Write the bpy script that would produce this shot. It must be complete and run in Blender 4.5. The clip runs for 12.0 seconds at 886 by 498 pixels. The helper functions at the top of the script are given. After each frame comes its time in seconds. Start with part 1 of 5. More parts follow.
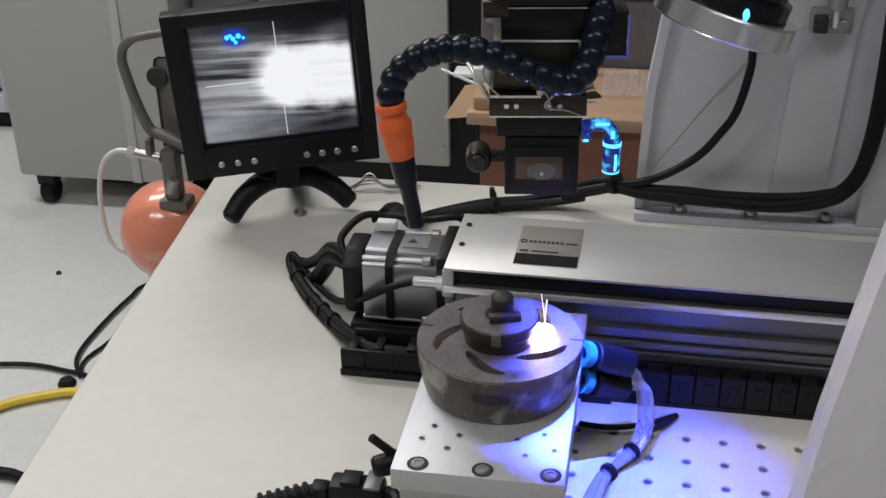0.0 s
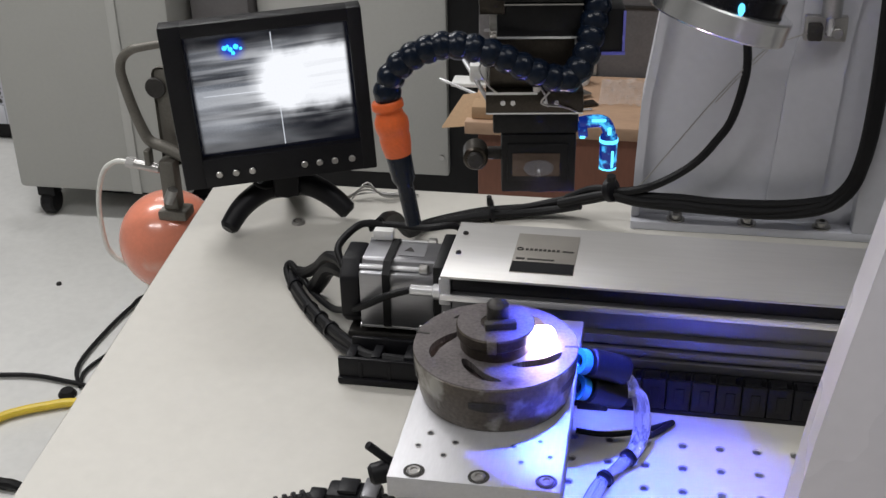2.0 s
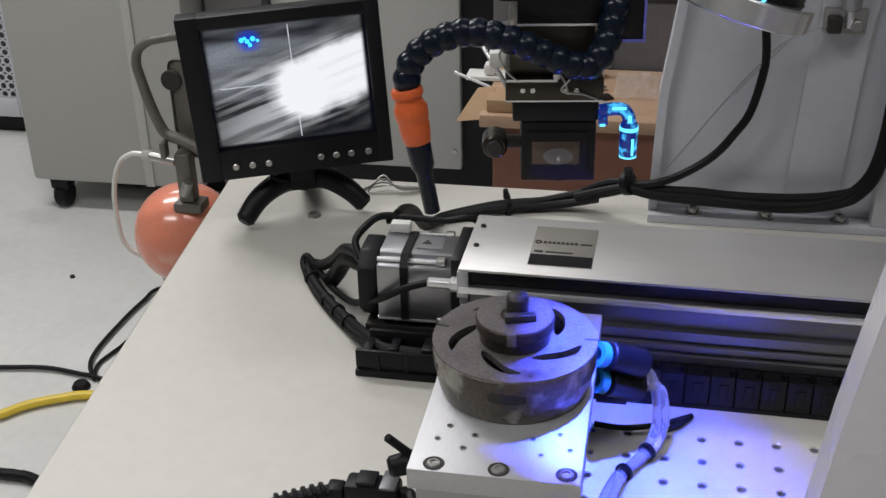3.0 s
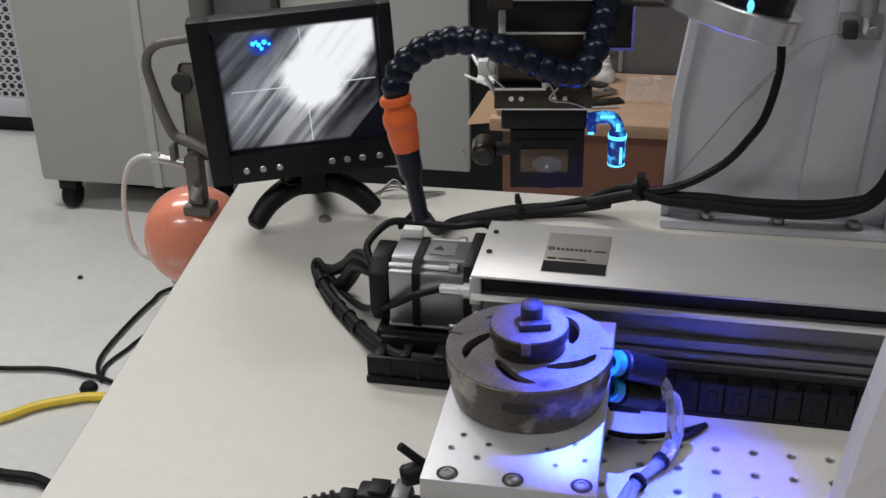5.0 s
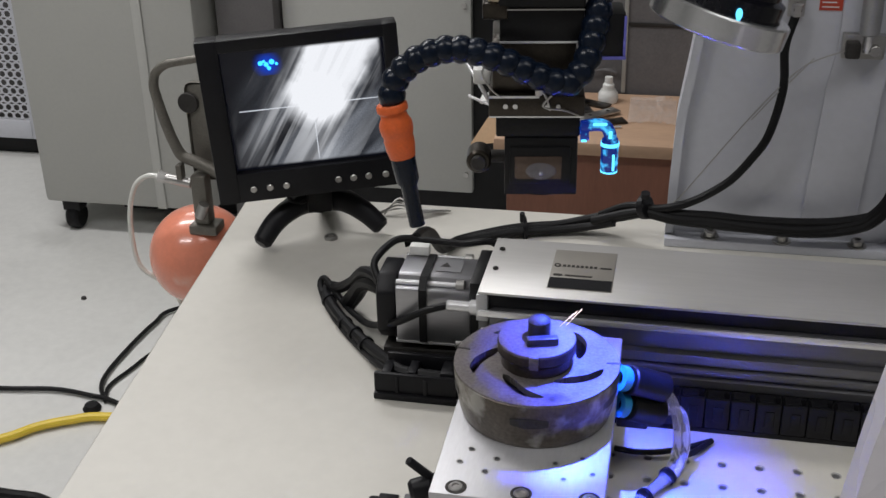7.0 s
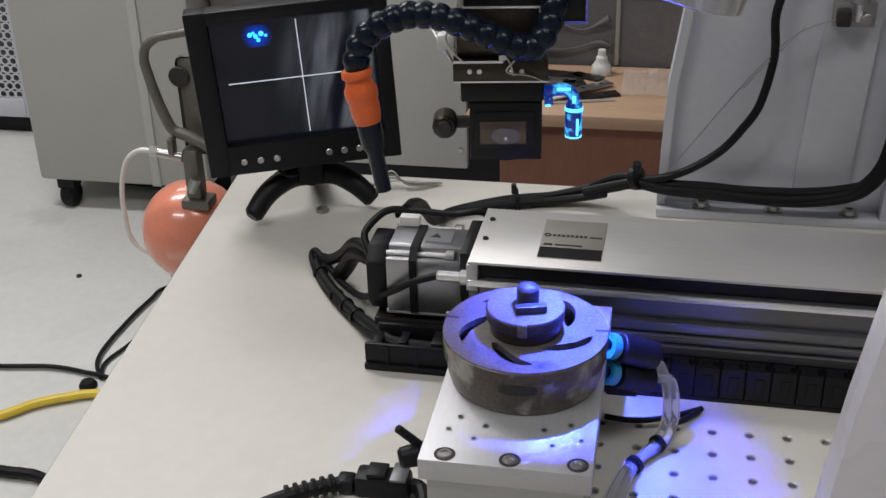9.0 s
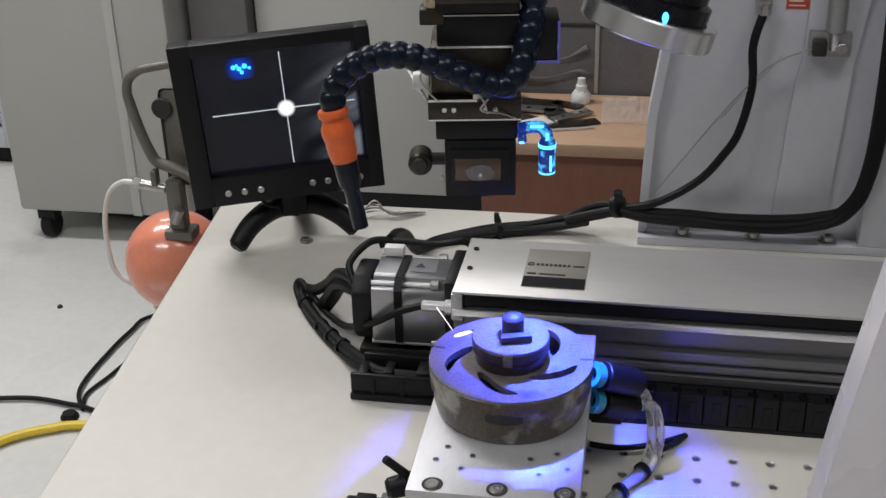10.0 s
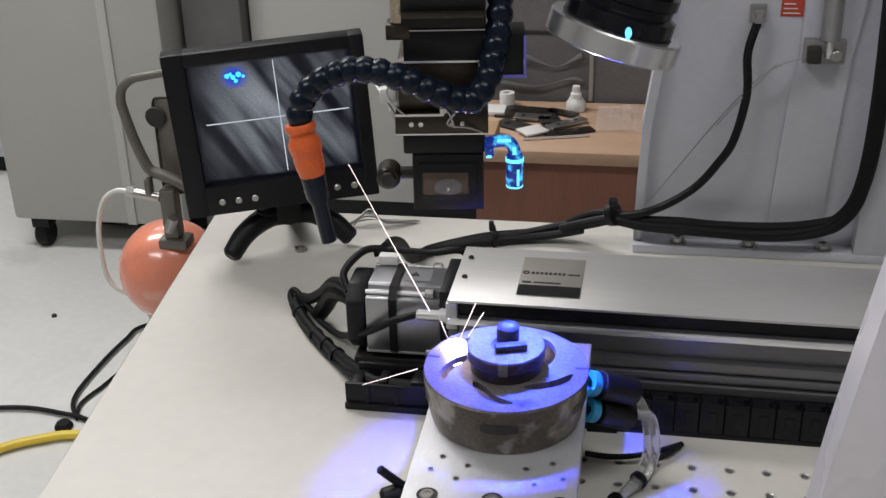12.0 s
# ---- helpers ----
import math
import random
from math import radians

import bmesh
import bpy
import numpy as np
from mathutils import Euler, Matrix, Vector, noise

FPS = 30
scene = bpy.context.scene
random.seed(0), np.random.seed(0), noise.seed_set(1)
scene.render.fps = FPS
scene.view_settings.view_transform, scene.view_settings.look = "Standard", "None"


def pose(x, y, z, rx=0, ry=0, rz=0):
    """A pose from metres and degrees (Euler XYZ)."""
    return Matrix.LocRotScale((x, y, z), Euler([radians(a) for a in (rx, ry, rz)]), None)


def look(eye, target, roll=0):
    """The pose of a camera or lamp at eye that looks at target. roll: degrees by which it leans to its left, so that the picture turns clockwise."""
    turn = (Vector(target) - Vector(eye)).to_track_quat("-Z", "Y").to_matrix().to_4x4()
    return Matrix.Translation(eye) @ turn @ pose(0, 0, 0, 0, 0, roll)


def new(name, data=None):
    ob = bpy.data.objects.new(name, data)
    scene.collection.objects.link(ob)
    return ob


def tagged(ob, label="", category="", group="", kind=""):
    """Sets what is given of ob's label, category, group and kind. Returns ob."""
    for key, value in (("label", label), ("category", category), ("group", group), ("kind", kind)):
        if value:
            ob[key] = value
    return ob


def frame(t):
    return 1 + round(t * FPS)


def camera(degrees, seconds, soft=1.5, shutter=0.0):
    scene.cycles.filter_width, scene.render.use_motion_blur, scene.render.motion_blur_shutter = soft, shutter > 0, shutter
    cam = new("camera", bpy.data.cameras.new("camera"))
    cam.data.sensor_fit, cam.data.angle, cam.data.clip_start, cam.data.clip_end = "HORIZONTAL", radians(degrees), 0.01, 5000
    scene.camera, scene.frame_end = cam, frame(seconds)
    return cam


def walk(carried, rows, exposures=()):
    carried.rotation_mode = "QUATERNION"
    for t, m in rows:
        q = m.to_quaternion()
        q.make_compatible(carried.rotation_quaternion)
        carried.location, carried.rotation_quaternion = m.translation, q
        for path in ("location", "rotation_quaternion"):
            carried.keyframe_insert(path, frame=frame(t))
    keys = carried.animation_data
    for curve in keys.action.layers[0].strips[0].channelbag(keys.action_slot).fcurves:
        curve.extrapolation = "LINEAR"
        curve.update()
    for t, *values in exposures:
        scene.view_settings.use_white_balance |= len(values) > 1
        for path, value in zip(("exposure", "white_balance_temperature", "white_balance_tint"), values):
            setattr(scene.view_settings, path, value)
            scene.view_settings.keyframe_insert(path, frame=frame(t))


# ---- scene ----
cam = camera(40.9, 12.0)
PATH = [
    (0, (-0.043, -0.679, 0.5), (-0.363, 1.06, -0.434), -0.9),
    (0.5, (-0.042, -0.675, 0.5), (-0.362, 1.066, -0.431), -1.0),
    (1, (-0.042, -0.677, 0.501), (-0.358, 1.068, -0.426), -0.8),
    (1.5, (-0.041, -0.682, 0.501), (-0.357, 1.066, -0.419), -1.1),
    (2, (-0.039, -0.682, 0.501), (-0.362, 1.064, -0.419), -1.2),
    (2.5, (-0.039, -0.681, 0.5), (-0.371, 1.063, -0.421), -1.3),
    (3, (-0.045, -0.682, 0.499), (-0.384, 1.057, -0.429), -1.3),
    (5, (-0.051, -0.676, 0.5), (-0.4, 1.062, -0.427), -1.2),
    (5.5, (-0.054, -0.682, 0.5), (-0.4, 1.065, -0.408), -0.6),
    (6, (-0.054, -0.685, 0.5), (-0.402, 1.07, -0.393), -0.8),
    (6.5, (-0.055, -0.685, 0.499), (-0.408, 1.069, -0.395), -0.8),
    (7, (-0.054, -0.684, 0.499), (-0.407, 1.071, -0.394), -1.2),
    (9, (-0.048, -0.685, 0.493), (-0.395, 1.054, -0.432), -1.5),
    (9.5, (-0.052, -0.685, 0.495), (-0.385, 1.06, -0.424), -1.6),
    (10, (-0.05, -0.69, 0.499), (-0.367, 1.074, -0.388), -1.5),
    (10.5, (-0.049, -0.691, 0.497), (-0.357, 1.076, -0.388), -1.5),
    (11, (-0.049, -0.689, 0.499), (-0.358, 1.077, -0.388), -1.5),
    (11.5, (-0.051, -0.688, 0.5), (-0.358, 1.08, -0.382), -1.5),
    (12, (-0.05, -0.687, 0.498), (-0.36, 1.084, -0.377), -1.5),
]
walk(cam, [(t, look(eye, target, roll)) for t, eye, target, roll in PATH], exposures=[(0, 0.0), (1.5, 0.05), (2.5, 0.12), (3, 0.0), (7, 0.0), (9, 0.05), (10, 0.15), (11, 0.2), (12, 0.2)])

# ---- light ----
world = bpy.data.worlds.new("world")
scene.world = world
world.use_nodes = True
world.node_tree.nodes["Background"].inputs[0].default_value = (0.9, 0.95, 1.0, 1)
world.node_tree.nodes["Background"].inputs[1].default_value = 0.05
scene.view_settings.exposure = 0.0


def ceiling_lamp(x, y, z, sx, sy, watts, colour):
    data = bpy.data.lights.new("ceiling_lamp", "AREA")
    data.shape, data.size, data.size_y, data.energy, data.color = "RECTANGLE", sx, sy, watts, colour
    ob = new("ceiling_lamp", data)
    ob.matrix_world = pose(x, y, z)
    return ob


COOL = (1.0, 0.985, 0.985)
# assumed panels out of view, placed and powered to brighten floor, cabinets and column
ceiling_lamp(-1.5, 0.9, 1.85, 1.2, 0.3, 28, COOL)
ceiling_lamp(0.5, -0.5, 1.85, 1.2, 0.3, 8.5, COOL)
ceiling_lamp(-1.3, -0.9, 1.85, 1.2, 0.3, 18, COOL)
ceiling_lamp(-1.4, 2.0, 1.85, 1.2, 0.3, 14, COOL)


# ---- materials ----
def mat(name, base, rough=0.5, metal=0.0, var=0.15, scale=25.0, bump=0.05, stretch=(1, 1, 1), wear_or_sheen=None, coat=0.0):
    m = bpy.data.materials.new(name)
    m.use_nodes = True
    nt = m.node_tree
    N, L = nt.nodes, nt.links
    b = N["Principled BSDF"]
    b.inputs["Metallic"].default_value = metal
    b.inputs["Coat Weight"].default_value = coat
    tc = N.new("ShaderNodeTexCoord")
    mp = N.new("ShaderNodeMapping")
    mp.inputs["Scale"].default_value = stretch
    L.new(tc.outputs["Object"], mp.inputs["Vector"])
    n1 = N.new("ShaderNodeTexNoise")
    n1.inputs["Scale"].default_value, n1.inputs["Detail"].default_value = scale, 4
    n2 = N.new("ShaderNodeTexNoise")
    n2.inputs["Scale"].default_value, n2.inputs["Detail"].default_value = scale * 14, 6
    for n in (n1, n2):
        L.new(mp.outputs[0], n.inputs["Vector"])
    add = N.new("ShaderNodeMath")
    add.operation = "ADD"
    L.new(n1.outputs[0], add.inputs[0])
    L.new(n2.outputs[0], add.inputs[1])
    ramp = N.new("ShaderNodeMapRange")
    ramp.inputs["From Min"].default_value, ramp.inputs["From Max"].default_value = 0.65, 1.35
    L.new(add.outputs[0], ramp.inputs["Value"])
    mix = N.new("ShaderNodeMix")
    mix.data_type = "RGBA"
    lo = [c * (1 - var) for c in base]
    hi = [min(1, c * (1 + var)) for c in base]
    mix.inputs["A"].default_value, mix.inputs["B"].default_value = (*lo, 1), (*hi, 1)
    L.new(ramp.outputs[0], mix.inputs["Factor"])
    out = mix.outputs["Result"]
    if wear_or_sheen:
        n3 = N.new("ShaderNodeTexNoise")
        n3.inputs["Scale"].default_value, n3.inputs["Detail"].default_value = wear_or_sheen[1], 8
        L.new(tc.outputs["Object"], n3.inputs["Vector"])
        r3 = N.new("ShaderNodeMapRange")
        r3.inputs["From Min"].default_value, r3.inputs["From Max"].default_value = wear_or_sheen[2], wear_or_sheen[2] + 0.12
        L.new(n3.outputs[0], r3.inputs["Value"])
        m3 = N.new("ShaderNodeMix")
        m3.data_type = "RGBA"
        m3.inputs["B"].default_value = (*wear_or_sheen[0], 1)
        L.new(r3.outputs[0], m3.inputs["Factor"])
        L.new(out, m3.inputs["A"])
        out = m3.outputs["Result"]
    L.new(out, b.inputs["Base Color"])
    rr = N.new("ShaderNodeMapRange")
    rr.inputs["To Min"].default_value, rr.inputs["To Max"].default_value = max(0.02, rough - 0.08), min(1, rough + 0.08)
    L.new(n1.outputs[0], rr.inputs["Value"])
    L.new(rr.outputs[0], b.inputs["Roughness"])
    bp = N.new("ShaderNodeBump")
    bp.inputs["Strength"].default_value, bp.inputs["Distance"].default_value = bump, 0.002
    L.new(n2.outputs[0], bp.inputs["Height"])
    L.new(bp.outputs[0], b.inputs["Normal"])
    b.inputs["Specular IOR Level"].default_value = 0.25 if max(base) < 0.02 else 0.5
    return m


def glow(name, colour, strength):
    m = bpy.data.materials.new(name)
    m.use_nodes = True
    b = m.node_tree.nodes["Principled BSDF"]
    b.inputs["Base Color"].default_value = (0.02, 0.02, 0.02, 1)
    b.inputs["Emission Color"].default_value = (*colour, 1)
    b.inputs["Emission Strength"].default_value = strength
    return m


def clear(name, colour, rough=0.08):
    m = bpy.data.materials.new(name)
    m.use_nodes = True
    b = m.node_tree.nodes["Principled BSDF"]
    b.inputs["Base Color"].default_value = (*colour, 1)
    b.inputs["Roughness"].default_value = rough
    b.inputs["Transmission Weight"].default_value = 0.9
    b.inputs["IOR"].default_value = 1.4
    return m


class Nodes:
    """Short hand for arithmetic in a material."""

    def __init__(self, name):
        self.m = bpy.data.materials.new(name)
        self.m.use_nodes = True
        self.N, self.L = self.m.node_tree.nodes, self.m.node_tree.links

    def put(self, socket, value):
        if isinstance(value, (int, float)):
            socket.default_value = value
        else:
            self.L.new(value, socket)

    def op(self, kind, a, b=0.0, clamp=False):
        n = self.N.new("ShaderNodeMath")
        n.operation, n.use_clamp = kind, clamp
        self.put(n.inputs[0], a)
        self.put(n.inputs[1], b)
        return n.outputs[0]

    def step(self, value, lo, hi):
        """0 below lo, 1 above hi, smooth between (hi may be the lower one)."""
        n = self.N.new("ShaderNodeMapRange")
        n.interpolation_type = "SMOOTHSTEP"
        self.put(n.inputs["Value"], value)
        n.inputs["From Min"].default_value, n.inputs["From Max"].default_value = min(lo, hi), max(lo, hi)
        if lo > hi:
            n.inputs["To Min"].default_value, n.inputs["To Max"].default_value = 1.0, 0.0
        return n.outputs[0]

    def noise(self, vector, scale, stretch=(1, 1, 1), detail=3):
        mp, nz = self.N.new("ShaderNodeMapping"), self.N.new("ShaderNodeTexNoise")
        mp.inputs["Scale"].default_value = stretch
        self.L.new(vector, mp.inputs["Vector"])
        nz.inputs["Scale"].default_value, nz.inputs["Detail"].default_value = scale, detail
        self.L.new(mp.outputs[0], nz.inputs["Vector"])
        return nz.outputs[0]

    def both(self, *values):
        out = values[0]
        for v in values[1:]:
            out = self.op("MULTIPLY", out, v)
        return out


def screen_picture(name, shape, colour, strength, screen):
    """Light on a screen: a shape in its own plane (x along, z up, in units of 0.05 m), cut off at the rim of the glass."""
    k = Nodes(name)
    N, L = k.N, k.L
    N.remove(N["Principled BSDF"])
    tc, whole, cut = N.new("ShaderNodeTexCoord"), N.new("ShaderNodeTexCoord"), N.new("ShaderNodeSeparateXYZ")
    whole.object = MONITOR
    L.new(whole.outputs["Object"], cut.inputs[0])
    sx0, sx1, sz0, sz1 = screen
    rim = k.both(k.step(cut.outputs[0], sx0 + 0.001, sx0 + 0.005), k.step(cut.outputs[0], sx1 - 0.002, sx1 - 0.006), k.step(cut.outputs[2], sz0 + 0.002, sz0 + 0.005), k.step(cut.outputs[2], sz1 - 0.001, sz1 - 0.004))
    own, sep = N.new("ShaderNodeVectorMath"), N.new("ShaderNodeSeparateXYZ")
    own.operation = "SCALE"
    own.inputs["Scale"].default_value = 20.0
    L.new(tc.outputs["Object"], own.inputs[0])
    L.new(own.outputs[0], sep.inputs[0])
    x, z, p = sep.outputs[0], sep.outputs[2], own.outputs[0]
    wide = k.op("ABSOLUTE", z)
    far = k.op("SQRT", k.op("ADD", k.op("MULTIPLY", x, x), k.op("MULTIPLY", z, z)))
    grain = k.noise(p, 40, detail=2)
    if shape == "beam":
        # a solid bright band that frays into dark and light fingers behind its hot core
        wob = k.op("MULTIPLY", k.op("SUBTRACT", k.noise(p, 1.6), 0.5), 0.35)
        edge = k.op("ADD", wide, wob)
        side = k.step(edge, 0.66, 0.4)
        body = k.both(k.step(k.op("ADD", x, wob), -0.45, 0.15), side)
        fingers = k.both(k.step(k.noise(p, 2.0, (0.16, 1, 3.2), 2), 0.44, 0.58), k.step(x, -2.4, -0.1), k.step(edge, 0.86, 0.5))
        core = k.step(k.op("ADD", far, wob), 0.62, 0.05)
        veil = k.both(k.step(k.noise(p, 0.9, (0.4, 1, 1.6), 3), 0.4, 0.75), 0.16)
        value = k.op("ADD", k.op("MULTIPLY", body, 0.9), k.op("ADD", k.op("MULTIPLY", fingers, 0.34), k.op("ADD", core, veil)), True)
    elif shape == "grain":
        # grey grainy metal with soft light and dark bands
        bands = k.step(k.noise(p, 1.3, (0.22, 1, 1.5), 3), 0.36, 0.7)
        value = k.both(bands, k.step(far, 2.1, 0.5), k.op("ADD", k.op("MULTIPLY", grain, 0.8), 0.25))
    elif shape == "halo":
        value = k.step(far, 0.3, 0.02)
    else:
        value = k.step(far, 0.18, 0.1)
    value = k.both(k.op("MINIMUM", value, 1.0), k.op("ADD", k.op("MULTIPLY", grain, 0.2), 0.9), rim)
    em, tr, mx = N.new("ShaderNodeEmission"), N.new("ShaderNodeBsdfTransparent"), N.new("ShaderNodeMixShader")
    em.inputs[0].default_value, em.inputs[1].default_value = (*colour, 1), strength
    L.new(value, mx.inputs[0])
    L.new(tr.outputs[0], mx.inputs[1])
    L.new(em.outputs[0], mx.inputs[2])
    L.new(mx.outputs[0], N["Material Output"].inputs[0])
    return k.m


M_TABLE = mat("cream laminate", (0.62, 0.6, 0.55), 0.38, 0, 0.04, 6, 0.03)
M_HOLE = mat("tapped steel insert", (0.42, 0.42, 0.43), 0.3, 0.7, 0.2, 60, 0.1)
M_ALU = mat("brushed aluminium", (0.42, 0.42, 0.43), 0.42, 0.8, 0.08, 40, 0.05, (0.08, 1.5, 1))
M_ALU_P = mat("milled aluminium plate", (0.5, 0.5, 0.52), 0.45, 0.55, 0.06, 40, 0.05, (1, 0.2, 1))
M_COVER = mat("satin aluminium cover", (0.6, 0.59, 0.58), 0.36, 0.6, 0.05, 20, 0.03, (0.1, 1, 1))
M_PROF = mat("dull grey anodised extrusion", (0.17, 0.17, 0.18), 0.4, 0.7, 0.08, 40, 0.05, (0.08, 1.5, 1))
M_LABEL = mat("tan-silver label foil", (0.34, 0.32, 0.29), 0.4, 0.4, 0.08, 60, 0.02)
M_BORE = mat("shadowed steel thread", (0.1, 0.1, 0.11), 0.35, 0.5, 0.3, 60, 0.1)
M_MOTOR = mat("satin grey motor casting", (0.36, 0.36, 0.38), 0.34, 0.85, 0.08, 40, 0.04, (0.1, 1.5, 1))
M_RAIL = mat("polished steel rail", (0.85, 0.85, 0.87), 0.25, 0.6, 0.05, 40, 0.02, (0.1, 1, 1))
M_STEEL = mat("bare steel", (0.45, 0.44, 0.43), 0.33, 0.95, 0.15, 60, 0.05)
M_BURNT = mat("heat-stained machined steel", (0.1, 0.085, 0.07), 0.34, 0.6, 0.35, 28, 0.12, (1, 1, 1), ((0.34, 0.33, 0.31), 40, 0.56))
M_TOPST = mat("ground steel face", (0.155, 0.14, 0.14), 0.42, 0.3, 0.4, 35, 0.1, (1, 1, 1), ((0.04, 0.032, 0.028), 30, 0.58))
M_TOPST.node_tree.nodes["Principled BSDF"].inputs["Specular IOR Level"].default_value = 0.22
M_HUB = mat("dark oxide-brown steel", (0.05, 0.04, 0.032), 0.4, 0.5, 0.35, 34, 0.12, (1, 1, 1), ((0.11, 0.09, 0.07), 40, 0.58))
M_DARKST = mat("oxidised dark steel", (0.045, 0.042, 0.04), 0.5, 0.5, 0.3, 40, 0.15)
M_BLACK = mat("black anodised metal", (0.009, 0.009, 0.01), 0.42, 0.0, 0.3, 40, 0.05)
M_PLAST = mat("black plastic", (0.007, 0.007, 0.009), 0.45, 0, 0.3, 40, 0.05)
M_RUBBER = mat("black rubber cable", (0.007, 0.007, 0.008), 0.5, 0, 0.3, 60, 0.05)
M_HOSE = mat("dark blue hose links", (0.004, 0.008, 0.018), 0.25, 0, 0.3, 40, 0.02)
M_ORANGE = mat("orange plastic", (0.72, 0.13, 0.03), 0.38, 0, 0.12, 40, 0.03)
M_WHITE = mat("white painted steel", (0.56, 0.57, 0.62), 0.45, 0, 0.04, 10, 0.03)
M_CAB = mat("grey powder-coated steel", (0.40, 0.40, 0.38), 0.5, 0, 0.03, 8, 0.03)
M_PANEL = mat("pale grey door paint", (0.46, 0.46, 0.44), 0.5, 0, 0.03, 8, 0.03)
M_FLOOR = mat("pale epoxy floor", (0.68, 0.68, 0.66), 0.42, 0, 0.06, 4, 0.03, (1, 1, 1), ((0.5, 0.5, 0.48), 3, 0.6))
M_WALL = mat("grey wall paint", (0.5, 0.5, 0.48), 0.7, 0, 0.04, 5, 0.05)
M_DWALL = mat("dark grey partition cloth", (0.135, 0.128, 0.13), 0.8, 0, 0.15, 20, 0.1)
M_WOOD = mat("light brown veneer", (0.5, 0.33, 0.22), 0.5, 0, 0.12, 9, 0.05, (0.4, 4, 1))
M_DWOOD = mat("red-brown veneer", (0.2, 0.085, 0.055), 0.5, 0, 0.12, 9, 0.05, (3, 1, 0.4))
M_CARD = mat("corrugated cardboard", (0.44, 0.29, 0.17), 0.8, 0, 0.1, 20, 0.1)
M_PAPER = mat("white paper", (0.7, 0.68, 0.66), 0.7, 0, 0.05, 30, 0.03)
M_FILM = mat("thin clear film", (0.8, 0.8, 0.82), 0.12, 0, 0.05, 30, 0.02)
M_FILM.node_tree.nodes["Principled BSDF"].inputs["Alpha"].default_value = 0.22
M_RIM = mat("turned bright aluminium", (0.68, 0.68, 0.7), 0.24, 0.9, 0.06, 30, 0.03)
M_GUN = mat("dark bronze anodised metal", (0.05, 0.042, 0.034), 0.32, 0.7, 0.25, 50, 0.05)
# pale blotches stand for both scuffs and reflections on the ball
M_BALL = mat("salmon-orange painted metal", (0.80, 0.27, 0.17), 0.25, 0, 0.07, 15, 0.03, (1, 1, 1), ((0.82, 0.42, 0.32), 22, 0.6), coat=0.5)
M_LEVER = mat("dull grey cast metal", (0.17, 0.16, 0.14), 0.5, 0.5, 0.2, 40, 0.1)
M_YELLOW = mat("yellow cable jacket", (0.75, 0.55, 0.05), 0.45, 0, 0.1, 40, 0.03)
M_WPLAST = mat("white plastic", (0.75, 0.75, 0.73), 0.4, 0, 0.05, 30, 0.03)
M_TUBE = mat("milky plastic tube", (0.72, 0.72, 0.68), 0.3, 0, 0.05, 60, 0.02)
M_CLEAR = clear("clear plastic tube", (0.97, 0.98, 1.0), 0.1)
M_CLEAR.node_tree.nodes["Principled BSDF"].inputs["Transmission Weight"].default_value = 0.8
M_BLUEP = mat("cyan push-fit collar", (0.03, 0.3, 0.55), 0.3, 0, 0.1, 50, 0.02)
M_BRASS = mat("nickelled brass", (0.6, 0.5, 0.38), 0.28, 0.9, 0.15, 60, 0.03)
M_REDP = mat("red plastic", (0.5, 0.06, 0.03), 0.4, 0, 0.1, 40, 0.03)
M_LENS = clear("lens glass", (0.8, 0.85, 1.0), 0.02)
# lilac cast in the base colour stands for the blue lamp's tint
M_PILLAR = mat("pale white enclosure paint with blue lamp tint", (0.74, 0.72, 0.79), 0.27, 0, 0.03, 8, 0.02)
M_LED = glow("blue lamp face", (0.05, 0.085, 1.0), 130000)
def sparkle(name, dark, bright, strength, scale):
    """Clear plastic full of light: bright flecks in a deep colour."""
    m = glow(name, dark, 1.0)
    nt = m.node_tree
    N, L = nt.nodes, nt.links
    b = N["Principled BSDF"]
    b.inputs["Roughness"].default_value = 0.12
    tc = N.new("ShaderNodeTexCoord")
    nz = N.new("ShaderNodeTexNoise")
    nz.inputs["Scale"].default_value, nz.inputs["Detail"].default_value = scale, 3
    L.new(tc.outputs["Object"], nz.inputs["Vector"])
    rg = N.new("ShaderNodeMapRange")
    rg.inputs["From Min"].default_value, rg.inputs["From Max"].default_value = 0.5, 0.68
    L.new(nz.outputs[0], rg.inputs["Value"])
    mx = N.new("ShaderNodeMix")
    mx.data_type = "RGBA"
    mx.inputs["A"].default_value, mx.inputs["B"].default_value = (*[c * 0.25 for c in dark], 1), (*[c * strength for c in bright], 1)
    L.new(rg.outputs[0], mx.inputs["Factor"])
    L.new(mx.outputs["Result"], b.inputs["Emission Color"])
    return m


# noise flecks glow in place of sparkle in the lit plastic
M_LEDBODY = sparkle("blue-lit clear plastic", (0.005, 0.06, 0.7), (0.06, 0.5, 1.0), 1.25, 190)
# glowing cyan that stands for highlights on the lamp's clear plastic
M_LEDGLINT = glow("cyan lamp highlight", (0.1, 0.6, 1.0), 2.2)
M_FLASH = glow("weld arc", (1.0, 0.76, 0.84), 70)
M_SPARK = glow("incandescent spark", (1.0, 0.8, 0.82), 2.2)
M_SCREEN = mat("screen glass", (0.01, 0.011, 0.014), 0.15, 0, 0.1, 20, 0)
nb = M_SCREEN.node_tree.nodes["Principled BSDF"]
nb.inputs["Emission Color"].default_value, nb.inputs["Emission Strength"].default_value = (0.3, 0.35, 0.8, 1), 0.006
M_CROSS = glow("crosshair line", (0.85, 0.9, 1.0), 0.75)
M_SCRBLUE = glow("blue picture spot", (0.03, 0.4, 1.0), 2.4)


# ---- geometry helpers ----
HOME = {}


